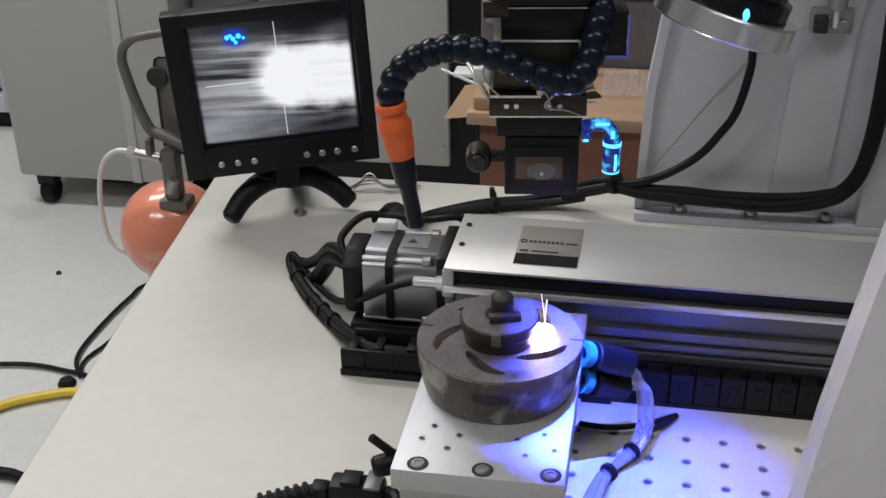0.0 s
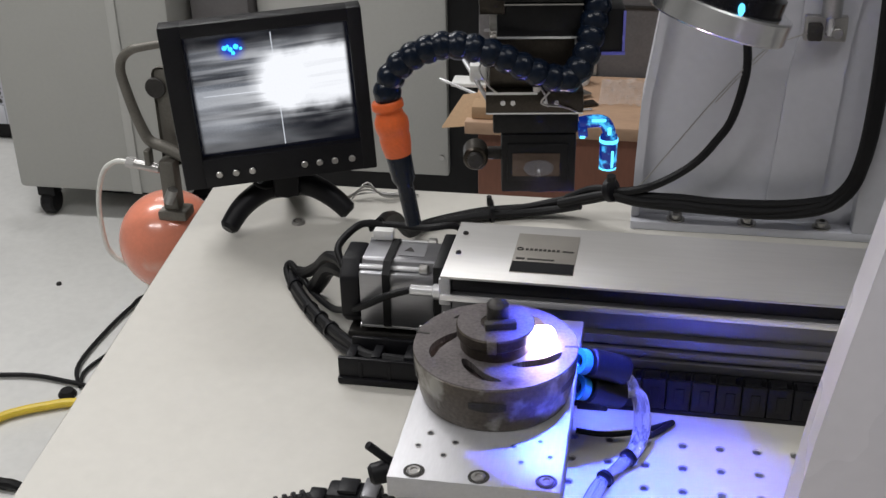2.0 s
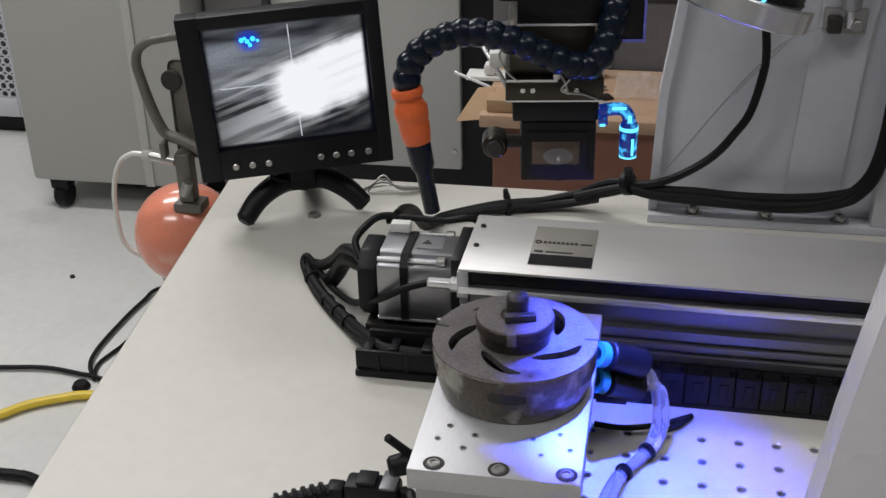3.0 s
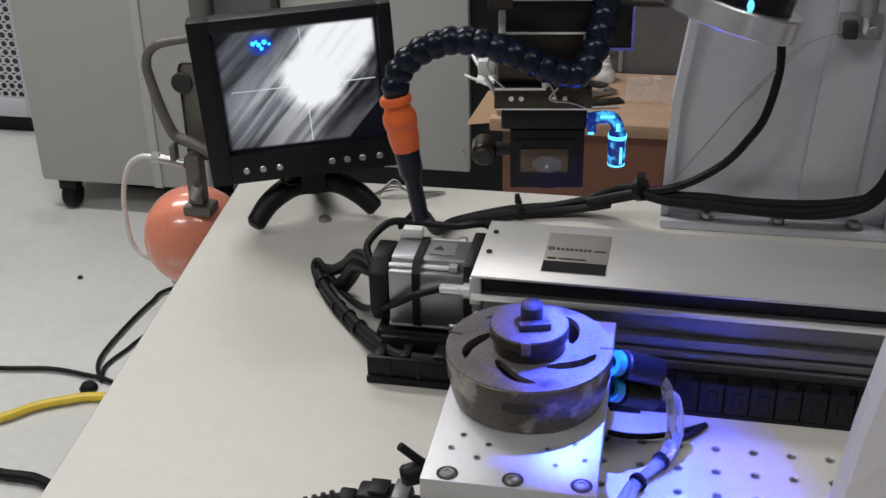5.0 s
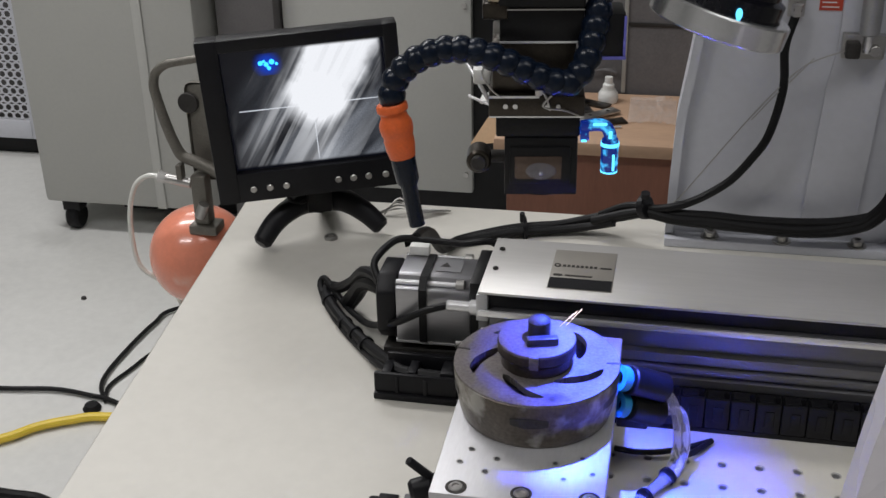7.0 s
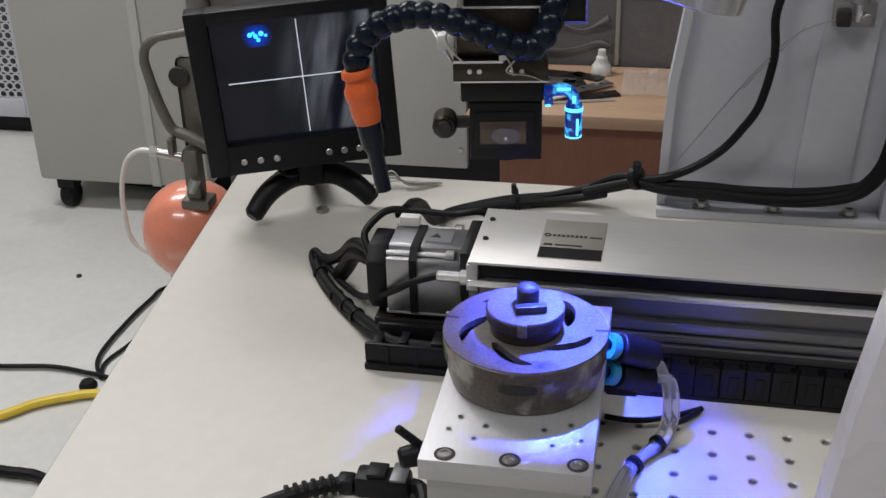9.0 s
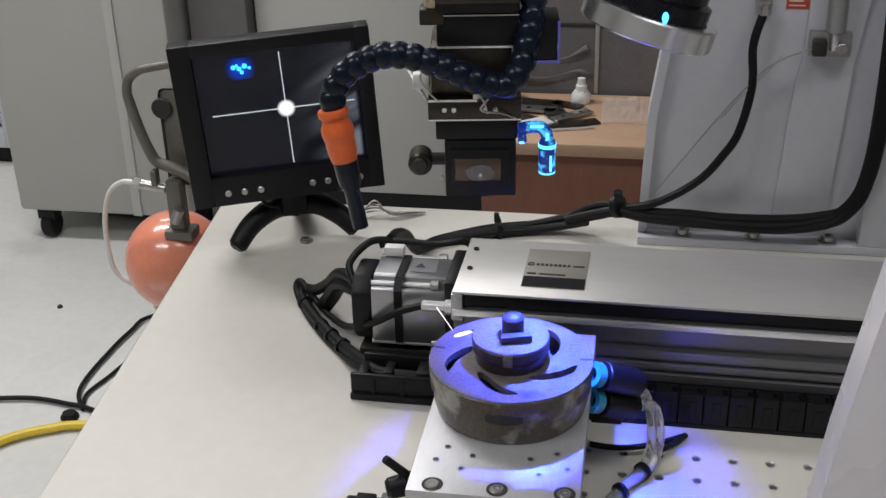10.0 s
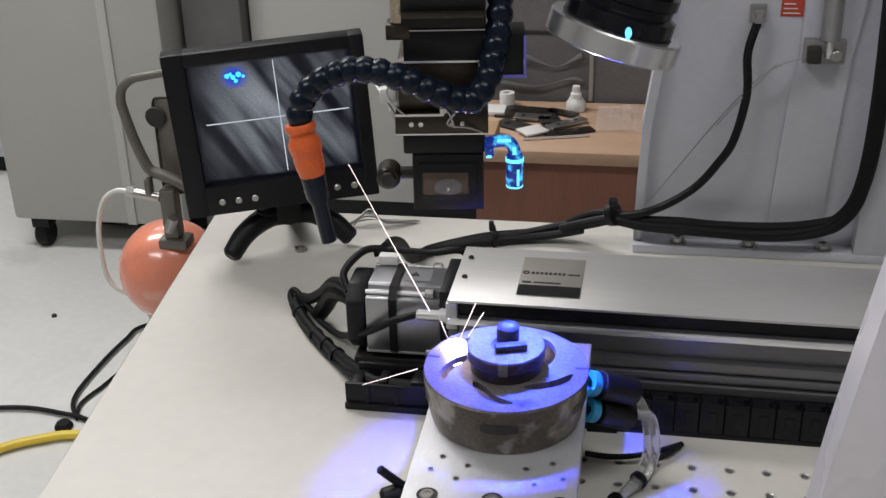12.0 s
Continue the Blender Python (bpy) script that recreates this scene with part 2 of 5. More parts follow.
def thing(name, at=(0, 0, 0), label="", category="", group="", kind="", rz=0):
    ob = new(name)
    ob.matrix_world = pose(*at, 0, 0, rz)
    ob.empty_display_size = 0.02
    HOME[ob.name] = Matrix.Translation(at) @ pose(0, 0, 0, 0, 0, rz)
    return tagged(ob, label, category, group, kind)


def mesh_of(name, bm, material, angle=35):
    me = bpy.data.meshes.new(name)
    bmesh.ops.recalc_face_normals(bm, faces=bm.faces)
    bm.to_mesh(me)
    bm.free()
    me.materials.append(material)
    me.shade_smooth()
    me.set_sharp_from_angle(angle=radians(angle))
    return me


def part(name, bm, material, parent=None, label="", local=False):
    """One mesh under a thing; shapes are given in the world unless local."""
    home = HOME.get(parent.name, Matrix()) if parent else Matrix()
    if parent and not local:
        bm.transform(home.inverted())
    ob = new(name, mesh_of(name, bm, material))
    if parent:
        ob.parent = parent
        HOME[ob.name] = home
    if label:
        tagged(ob, label)
    return ob


def solo(name, bm, material, label, category, kind="", group=""):
    ob = part(name, bm, material)
    return tagged(ob, label, category, group, kind)


def box(x0, x1, y0, y1, z0, z1, bevel=0.001, bm=None, m=None, seg=2):
    own = bmesh.new()
    bmesh.ops.create_cube(own, size=1)
    own.transform(Matrix.Translation(((x0 + x1) / 2, (y0 + y1) / 2, (z0 + z1) / 2)) @ Matrix.Diagonal((x1 - x0, y1 - y0, z1 - z0, 1)))
    if bevel:
        bmesh.ops.bevel(own, geom=own.edges[:], offset=bevel, segments=seg, affect="EDGES", profile=0.5)
    return join(bm, own, m)


def join(bm, own, m=None):
    if m is not None:
        own.transform(m)
    if bm is None:
        return own
    me = bpy.data.meshes.new("tmp")
    own.to_mesh(me)
    own.free()
    bm.from_mesh(me)
    bpy.data.meshes.remove(me)
    return bm


def lathe(profile, at=(0, 0, 0), seg=40, bm=None, m=None):
    """A turned body: (radius, height) points round the z axis at a place."""
    own = bmesh.new()
    rings = []
    for r, z in profile:
        if r < 1e-6:
            rings.append([own.verts.new((0, 0, z))])
        else:
            rings.append([own.verts.new((r * math.cos(a), r * math.sin(a), z)) for a in (2 * math.pi * i / seg for i in range(seg))])
    for a, b in zip(rings, rings[1:]):
        for i in range(seg):
            j = (i + 1) % seg
            if len(a) == 1 and len(b) == 1:
                continue
            if len(a) == 1:
                own.faces.new((a[0], b[i], b[j]))
            elif len(b) == 1:
                own.faces.new((a[i], a[j], b[0]))
            else:
                own.faces.new((a[i], a[j], b[j], b[i]))
    own.transform((m or Matrix()) if m is not None else Matrix.Translation(at))
    return join(bm, own)


def rod(a, b, r, r2=None, seg=20, bm=None, chamfer=0.0):
    """A round bar from a to b."""
    a, b = Vector(a), Vector(b)
    d = b - a
    r2 = r if r2 is None else r2
    c = chamfer
    prof = [(0, 0), (r - c, 0), (r, c), (r2, d.length - c), (r2 - c, d.length), (0, d.length)] if c else [(0, 0), (r, 0), (r2, d.length), (0, d.length)]
    return lathe(prof, seg=seg, bm=bm, m=Matrix.Translation(a) @ d.to_track_quat("Z", "Y").to_matrix().to_4x4())


def spline(points, steps=8):
    P = [Vector(p) for p in points]
    P = [2 * P[0] - P[1]] + P + [2 * P[-1] - P[-2]]
    out = []
    for i in range(1, len(P) - 2):
        p0, p1, p2, p3 = P[i - 1:i + 3]
        for k in range(steps):
            t = k / steps
            out.append(0.5 * (2 * p1 + (p2 - p0) * t + (2 * p0 - 5 * p1 + 4 * p2 - p3) * t * t + (3 * p1 - p0 - 3 * p2 + p3) * t ** 3))
    return out + [P[-2]]


def tube(points, r, seg=10, steps=8, bm=None, smooth=True, m=None):
    """A cable along a smooth line through points; r may be a function of 0..1."""
    own = bmesh.new()
    line = spline(points, steps) if smooth else [Vector(p) for p in points]
    up = Vector((0.13, 0.2, 0.97))
    rings, u = [], None
    for i, p in enumerate(line):
        t = (line[min(i + 1, len(line) - 1)] - line[max(i - 1, 0)]).normalized()
        if u is None:
            u = t.cross(up).normalized() if abs(t.dot(up)) < 0.98 else t.cross(Vector((1, 0, 0))).normalized()
        u = (u - t * u.dot(t)).normalized()  # carried along without twist
        v = t.cross(u).normalized()
        rad = r(i / (len(line) - 1)) if callable(r) else r
        rings.append([own.verts.new(p + rad * (math.cos(a) * u + math.sin(a) * v)) for a in (2 * math.pi * k / seg for k in range(seg))])
    for a, b in zip(rings, rings[1:]):
        best = min(range(seg), key=lambda s: (a[0].co - b[s].co).length)
        for k in range(seg):
            own.faces.new((a[k], a[(k + 1) % seg], b[(k + 1 + best) % seg], b[(k + best) % seg]))
    own.faces.new(rings[0])
    own.faces.new(rings[-1][::-1])
    return join(bm, own, m)


def prism(outline, z0, z1, bevel=0.0, m=None, bm=None):
    """An upright slab from a plan outline of (x, y) points."""
    own = bmesh.new()
    lo = [own.verts.new((x, y, z0)) for x, y in outline]
    hi = [own.verts.new((x, y, z1)) for x, y in outline]
    own.faces.new(lo[::-1])
    own.faces.new(hi)
    n = len(outline)
    for i in range(n):
        own.faces.new((lo[i], lo[(i + 1) % n], hi[(i + 1) % n], hi[i]))
    if bevel:
        bmesh.ops.bevel(own, geom=own.edges[:], offset=bevel, segments=2, affect="EDGES", profile=0.5)
    return join(bm, own, m)


def ball(c, r, seg=24, bm=None, scale=(1, 1, 1)):
    own = bmesh.new()
    bmesh.ops.create_uvsphere(own, u_segments=seg, v_segments=seg // 2, radius=r)
    own.transform(Matrix.Translation(c) @ Matrix.Diagonal((*scale, 1)))
    return join(bm, own)


UPRIGHT = pose(0, 0, 0, 90)  # turns a plan (x, y) into (x, z), facing -y


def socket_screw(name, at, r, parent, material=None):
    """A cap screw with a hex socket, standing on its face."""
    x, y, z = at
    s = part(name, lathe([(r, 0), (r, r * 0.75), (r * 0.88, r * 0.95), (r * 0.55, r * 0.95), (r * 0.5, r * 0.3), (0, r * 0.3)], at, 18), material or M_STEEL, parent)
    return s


# ---- room ----
FLOOR = -0.72
solo("floor", box(-4.2, 3.2, -2.6, 3.3, FLOOR - 0.1, FLOOR, 0), M_FLOOR, "pale grey epoxy workshop floor with scuffs", "floor", "structure")
# ceiling and walls lie out of view, added to close the room
solo("ceiling", box(-4.2, 3.2, -2.6, 3.3, 1.9, 2.0, 0), M_WALL, "plain white workshop ceiling, unseen, closing the room", "ceiling", "structure")
solo("wall_north", box(-4.2, 3.2, 3.3, 3.4, FLOOR, 1.9, 0), M_WALL, "plain grey wall, unseen, closing the room", "wall", "structure")
solo("wall_south", box(-4.2, 3.2, -2.7, -2.6, FLOOR, 1.9, 0), M_WALL, "plain grey wall, unseen, closing the room", "wall", "structure")
solo("wall_west", box(-4.3, -4.2, -2.6, 3.3, FLOOR, 1.9, 0), M_WALL, "plain grey wall, unseen, closing the room", "wall", "structure")
solo("wall_east", box(3.2, 3.3, -2.6, 3.3, FLOOR, 1.9, 0), M_WALL, "plain grey wall, unseen, closing the room", "wall", "structure")


def worktable():
    t = thing("machine_table", (0, -0.2, FLOOR), "cream-white machine table with a grid of tapped holes", "table")
    PX = 0.025
    bm = bmesh.new()
    x0, x1, y0, y1 = -0.0875, 0.2125, -0.2375, 0.0125
    seg, r, depth = 12, 0.0028, 0.0035

    def face(pts):
        bm.faces.new([bm.verts.new(p) for p in pts])

    def edge(y):
        k = (y - 0.392) / (-0.92 - 0.392)
        return -0.474 + k * 0.1
    face([(edge(0.392), 0.392, 0), (edge(y1), y1, 0), (x0, y1, 0), (x0, 0.392, 0)])
    face([(edge(y1), y1, 0), (edge(y0), y0, 0), (x0, y0, 0), (x0, y1, 0)])
    face([(edge(y0), y0, 0), (edge(-0.92), -0.92, 0), (x0, -0.92, 0), (x0, y0, 0)])
    face([(x0, 0.392, 0), (x0, y1, 0), (0.6, y1, 0), (0.6, 0.392, 0)])
    face([(x1, y1, 0), (x1, y0, 0), (0.6, y0, 0), (0.6, y1, 0)])
    face([(x0, y0, 0), (x0, -0.92, 0), (0.6, -0.92, 0), (0.6, y0, 0)])
    wells = bmesh.new()
    for i in range(12):
        for j in range(10):
            cx, cy = -0.075 + i * PX, -0.225 + j * PX
            h = PX / 2
            ring, low, sq = [], [], []
            for k in range(seg):
                a = 2 * math.pi * (k + 0.5) / seg
                c, s = math.cos(a), math.sin(a)
                m = h / max(abs(c), abs(s))
                ring.append((cx + r * c, cy + r * s, 0))
                low.append((cx + r * c, cy + r * s, -depth))
                sq.append((cx + m * c, cy + m * s, 0))
            R, S = [bm.verts.new(p) for p in ring], [bm.verts.new(p) for p in sq]
            corner = {1: (1, 1), 4: (-1, 1), 7: (-1, -1), 10: (1, -1)}
            for k in range(seg):
                n = (k + 1) % seg
                if k in corner:
                    c = bm.verts.new((cx + h * corner[k][0], cy + h * corner[k][1], 0))
                    bm.faces.new((R[k], S[k], c, S[n], R[n]))
                else:
                    bm.faces.new((R[k], S[k], S[n], R[n]))
            A = [wells.verts.new((x, y, -0.0004)) for x, y, _ in ring]
            B = [wells.verts.new(p) for p in low]
            C = [wells.verts.new((cx + (x - cx) * 1.28, cy + (y - cy) * 1.28, 0.0004)) for x, y, _ in ring]
            for k in range(seg):
                n = (k + 1) % seg
                wells.faces.new((A[k], A[n], B[n], B[k]))
                wells.faces.new((C[k], C[n], A[n], A[k]))
            wells.faces.new(B)
    top = part("tabletop", bm, M_TABLE, t)
    part("tapped_insert", wells, M_HOLE, top, "small bright-rimmed tapped steel inserts")
    lb, lf = (-0.4745, 0.3925), (-0.3735, -0.9205)
    part("slab", prism([lb, lf, (0.6005, -0.9205), (0.6005, 0.3925)], -0.04, -0.0145, 0.001), M_TABLE, t)
    # rim between top and slab
    rim = bmesh.new()
    for a, b in ((lb, lf), (lf, (0.6005, -0.9205)), ((0.6005, -0.9205), (0.6005, 0.3925)), ((0.6005, 0.3925), lb)):
        rim.faces.new([rim.verts.new(p) for p in ((*a, -0.0145), (*b, -0.0145), (*b, 0.0), (*a, 0.0))])
    part("edge_band", rim, M_TABLE, t)
    part("cabinet_base", prism([(-0.44, 0.34), (-0.35, -0.85), (0.56, -0.85), (0.56, 0.34)], FLOOR, -0.0405, 0.004), M_CAB, t)
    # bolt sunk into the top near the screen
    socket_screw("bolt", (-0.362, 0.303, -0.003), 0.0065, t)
    return t


worktable()


# ---- linear stage, motor and cable chain ----
def stage():
    s = thing("linear_stage", (0.1, 0.1, 0), "long silver linear stage with a flat aluminium cover", "linear stage")
    x0, x1 = -0.179, 0.62
    part("cover", box(x0, x1, 0.0535, 0.1435, 0.0879, 0.09, 0.0005), M_COVER, s, "flat satin aluminium cover plate")
    part("end_block", box(x0 - 0.001, x0 + 0.0075, 0.0525, 0.1425, 0.0665, 0.0877, 0.0008), M_ALU_P, s, "bright milled end block")
    part("end_foot", box(x0, x0 + 0.0075, 0.0565, 0.1425, 0.0, 0.0663, 0.0008), M_PROF, s)
    # black strip fills the open slot between cover and rail
    part("band", box(x0 + 0.008, x1, 0.0565, 0.138, 0.077, 0.0877, 0), M_PLAST, s, "black strip in the open slot under the cover")
    part("rail", box(x0 + 0.0005, x1, 0.0500, 0.0524, 0.0715, 0.0765, 0.0008), M_RAIL, s, "bright polished side rail")
    ext = prism([(0.0545, 0.0), (0.0545, 0.026), (0.0515, 0.028), (0.0515, 0.034), (0.055, 0.0355), (0.055, 0.0375), (0.0515, 0.039), (0.0515, 0.0425), (0.055, 0.044), (0.055, 0.046),
                 (0.0515, 0.0475), (0.0515, 0.0535), (0.057, 0.0545), (0.057, 0.0705), (0.0528, 0.0712), (0.0528, 0.0764), (0.1415, 0.0764), (0.1415, 0.0)], x0 + 0.008, x1, 0, Matrix(((0, 0, 1, 0), (1, 0, 0, 0), (0, 1, 0, 0), (0, 0, 0, 1))))
    part("profile", ext, M_PROF, s, "grooved aluminium extrusion")
    for y in (0.091, 0.1235):
        socket_screw("screw", (x0 + 0.007, y, 0.0893), 0.0022, s, M_DARKST)
    # maker's plate: silver field over a dark field
    lp = part("label_plate", box(-0.131, -0.0845, 0.0675, 0.1295, 0.0901, 0.0905, 0.0002), M_LABEL, s, "thin tan-silver label with a dark lower field")
    part("dark_field", box(-0.1305, -0.085, 0.068, 0.0835, 0.0906, 0.0909, 0), M_PLAST, lp)
    part("logo_ring", lathe([(0.0026, 0), (0.0026, 0.0004), (0.0015, 0.0004), (0.0015, 0)], (-0.127, 0.1035, 0.0905), 16), M_DARKST, lp)
    for k in range(8):
        part("print_bar", box(-0.123 + k * 0.0033, -0.1208 + k * 0.0033, 0.1018, 0.1048, 0.0906, 0.0909, 0), M_DARKST, lp)
    part("print_bar", box(-0.0955, -0.087, 0.102, 0.1038, 0.0906, 0.0909, 0), M_DARKST, lp)
    part("print_bar", box(-0.1285, -0.122, 0.0868, 0.0895, 0.0906, 0.0909, 0), M_DARKST, lp)
    part("print_bar", box(-0.12, -0.1, 0.0872, 0.089, 0.0906, 0.0909, 0), M_DARKST, lp)
    s.matrix_world = pose(0, 0, 0, 0, 0, -0.8) @ s.matrix_world
    return s


stage()


def cable_chain():
    c = thing("cable_chain", (0, 0.05, 0), "black plastic cable chain lying along the stage", "cable chain")
    part("tray", box(-0.19, 0.6, 0.0365, 0.0495, 0.0, 0.004, 0.0008), M_PLAST, c)
    for i in range(44):
        x = -0.188 + i * 0.0175
        bm = box(x, x + 0.0168, 0.036, 0.039, 0.0042, 0.029, 0.001)
        box(x, x + 0.0168, 0.0462, 0.0492, 0.0042, 0.029, 0.001, bm)
        box(x + 0.0015, x + 0.0125, 0.0385, 0.0467, 0.0255, 0.0295, 0.0008, bm)
        box(x + 0.006, x + 0.0125, 0.0351, 0.0361, 0.01, 0.023, 0.0005, bm)
        part("chain_link", bm, M_PLAST, c)
    e = part("end_bracket", box(-0.256, -0.192, 0.0375, 0.068, 0.0, 0.006, 0.0015), M_PLAST, c, "black end bracket where the cables enter")
    part("bracket_wall", box(-0.2555, -0.1925, 0.0395, 0.0435, 0.0062, 0.0225, 0.0015), M_PLAST, e)
    part("bracket_wall", box(-0.2505, -0.1925, 0.063, 0.0675, 0.0062, 0.0265, 0.0015), M_PLAST, e)
    part("bracket_wall", box(-0.206, -0.1925, 0.0438, 0.0627, 0.0062, 0.0245, 0.0015), M_PLAST, e)
    part("clamp", box(-0.251, -0.2435, 0.0445, 0.062, 0.0062, 0.021, 0.001), M_PLAST, e)
    part("clamp", box(-0.231, -0.224, 0.0445, 0.062, 0.0062, 0.0225, 0.001), M_PLAST, e)
    for x in (-0.238, -0.216):
        part("rib", box(x - 0.0015, x + 0.0015, 0.0386, 0.0394, 0.0062, 0.02, 0.0003), M_PLAST, e)
    c.matrix_world = pose(0, 0, 0, 0, 0, -0.6) @ c.matrix_world
    return c


cable_chain()


def motor():
    m = thing("stepper_motor", (-0.22, 0.1, 0.0), "square silver stage motor with black end caps", "motor")
    y0, y1, z0, z1 = 0.084, 0.135, 0.022, 0.079
    cx = lambda c: [(y0 + c, z0), (y1 - c, z0), (y1, z0 + c), (y1, z1 - c), (y1 - c, z1), (y0 + c, z1), (y0, z1 - c), (y0, z0 + c)]
    T = Matrix(((0, 0, 1, 0), (1, 0, 0, 0), (0, 1, 0, 0), (0, 0, 0, 1)))
    # square casting whose long edges are notched for the tie bolts
    ring = [(y0, z0 + 0.006), (y0 + 0.006, z0), (y1 - 0.008, z0), (y1, z0 + 0.008), (y1, z1 - 0.008), (y1 - 0.002, z1 - 0.006), (y1 - 0.007, z1), (y0 + 0.0145, z1), (y0 + 0.0125, z1 - 0.0012),
            (y0 + 0.0105, z1 - 0.008), (y0 + 0.0065, z1 - 0.0085), (y0 + 0.0048, z1 - 0.0062), (y0 + 0.0012, z1 - 0.0062), (y0, z1 - 0.008)]
    part("body", prism(ring, -0.246, -0.189, 0.0005, T), M_MOTOR, m)
    part("front_flange", prism([(a, b) for a, b in ((y0 - 0.003, z0 - 0.003), (y1 + 0.003, z0 - 0.003), (y1 + 0.003, z1 + 0.004), (y0 - 0.003, z1 + 0.004))], -0.1885, -0.1785, 0.0012, T), M_BLACK, m)
    part("rear_cap", prism(cx(0.012), -0.262, -0.2465, 0.0025, T), M_PLAST, m, "black plastic rear cap")
    for y, z in ((y0 + 0.0085, z1 - 0.0055), (y1 - 0.003, z1 - 0.003), (y0 + 0.003, z0 + 0.004)):
        part("tie_bolt", rod((-0.247, y, z), (-0.1937, y, z), 0.0022, seg=14), M_RAIL, m)
        part("bolt_head", rod((-0.2005, y - 0.001, z + 0.001), (-0.1937, y - 0.001, z + 0.001), 0.0042, seg=14, chamfer=0.0006), M_STEEL, m)
    for x in (-0.228,):
        g = 0.0016
        strap = bmesh.new()
        o = [(a, b) for a, b in cx(0.008)]
        for k in range(8):
            a, b = o[k], o[(k + 1) % 8]
            oa = [(p[0] + (g if p[0] > 0.109 else -g), p[1] + (g if p[1] > 0.05 else -g)) for p in (a, b)]
            q = [(x, *oa[0]), (x + 0.006, *oa[0]), (x + 0.006, *oa[1]), (x, *oa[1])]
            strap.faces.new([strap.verts.new(p) for p in q])
        part("strap", strap, M_RUBBER, m, "black strap round the body")
    part("label", box(-0.219, -0.199, 0.103, 0.123, z1 + 0.0002, z1 + 0.0005, 0), M_MOTOR, m, "small grey type label")
    part("label_mark", prism([(-0.216, 0.1105), (-0.208, 0.1105), (-0.212, 0.1175)], z1 + 0.0006, z1 + 0.0008), M_DARKST, m)
    part("junction_box", box(-0.244, -0.228, 0.126, 0.1345, z1 + 0.0003, z1 + 0.0085, 0.0015), M_WPLAST, m, "small white terminal cover")
    c = part("connector", rod((-0.2045, 0.074, 0.0665), (-0.1795, 0.074, 0.0665), 0.0042, seg=18, chamfer=0.0008), M_RAIL, m, "chrome round cable connector")
    part("coupling_nut", rod((-0.187, 0.074, 0.0665), (-0.1797, 0.074, 0.0665), 0.006, seg=12, chamfer=0.0008), M_RAIL, c)
    # dark slab added for the shadow under the motor
    part("foot", box(-0.258, -0.1895, 0.086, 0.133, 0.0, 0.0188, 0.001), M_DARKST, m)
    return m


motor()


def cable(name, pts, r, label, material=None, steps=8, seg=10, kind=""):
    return solo(name, tube(pts, r, seg, steps), material or M_RUBBER, label, "cable", kind)


def motor_cables():
    g = "black motor cable looping down onto the table"
    cable("motor_cable", [(-0.26, 0.108, 0.06), (-0.272, 0.122, 0.062), (-0.286, 0.138, 0.055), (-0.3, 0.156, 0.036), (-0.317, 0.176, 0.018), (-0.331, 0.189, 0.011), (-0.333, 0.183, 0.0085), (-0.32, 0.16, 0.008), (-0.303, 0.136, 0.008), (-0.277, 0.104, 0.009), (-0.25, 0.07, 0.0155), (-0.235, 0.056, 0.0165), (-0.205, 0.053, 0.0165)], 0.0048, g + " in a sleeve")
    cable("motor_cable", [(-0.2045, 0.074, 0.0665), (-0.222, 0.072, 0.061), (-0.245, 0.080, 0.045), (-0.268, 0.105, 0.026), (-0.285, 0.132, 0.012), (-0.304, 0.157, 0.0075), (-0.322, 0.178, 0.0115), (-0.335, 0.19, 0.018), (-0.338, 0.186, 0.012), (-0.324, 0.162, 0.0042), (-0.304, 0.132, 0.0038), (-0.276, 0.097, 0.0045), (-0.25, 0.064, 0.013), (-0.205, 0.0495, 0.017)], 0.0028, "thin black cable from the round connector")
    cable("motor_cable", [(-0.258, 0.12, 0.045), (-0.272, 0.128, 0.05), (-0.287, 0.144, 0.042), (-0.299, 0.158, 0.022), (-0.308, 0.168, 0.008)], 0.0072, "thick black corrugated cable behind the motor")
    cable("motor_cable", [(-0.25, 0.138, 0.083), (-0.235, 0.141, 0.086), (-0.205, 0.139, 0.086), (-0.182, 0.142, 0.088), (-0.175, 0.16, 0.07)], 0.0028, "thin black cable over the motor")
    cable("motor_cable", [(-0.262, 0.098, 0.07), (-0.268, 0.11, 0.08), (-0.258, 0.13, 0.088), (-0.246, 0.138, 0.088), (-0.236, 0.14, 0.083)], 0.003, "thin black cable arching over the rear cap")
    for p, n in (((-0.303, 0.136, 0.0062), 0.0066), ((-0.277, 0.104, 0.008), 0.0068), ((-0.326, 0.17, 0.0075), 0.0066), ((-0.29, 0.12, 0.0075), 0.0064)):
        d = Vector((0.026, -0.032, 0.001)).normalized()
        solo("cable_tie", rod(Vector(p) - d * 0.0018, Vector(p) + d * 0.0018, n, seg=14), M_PLAST, "black cable tie round the motor cables", "cable tie")


motor_cables()


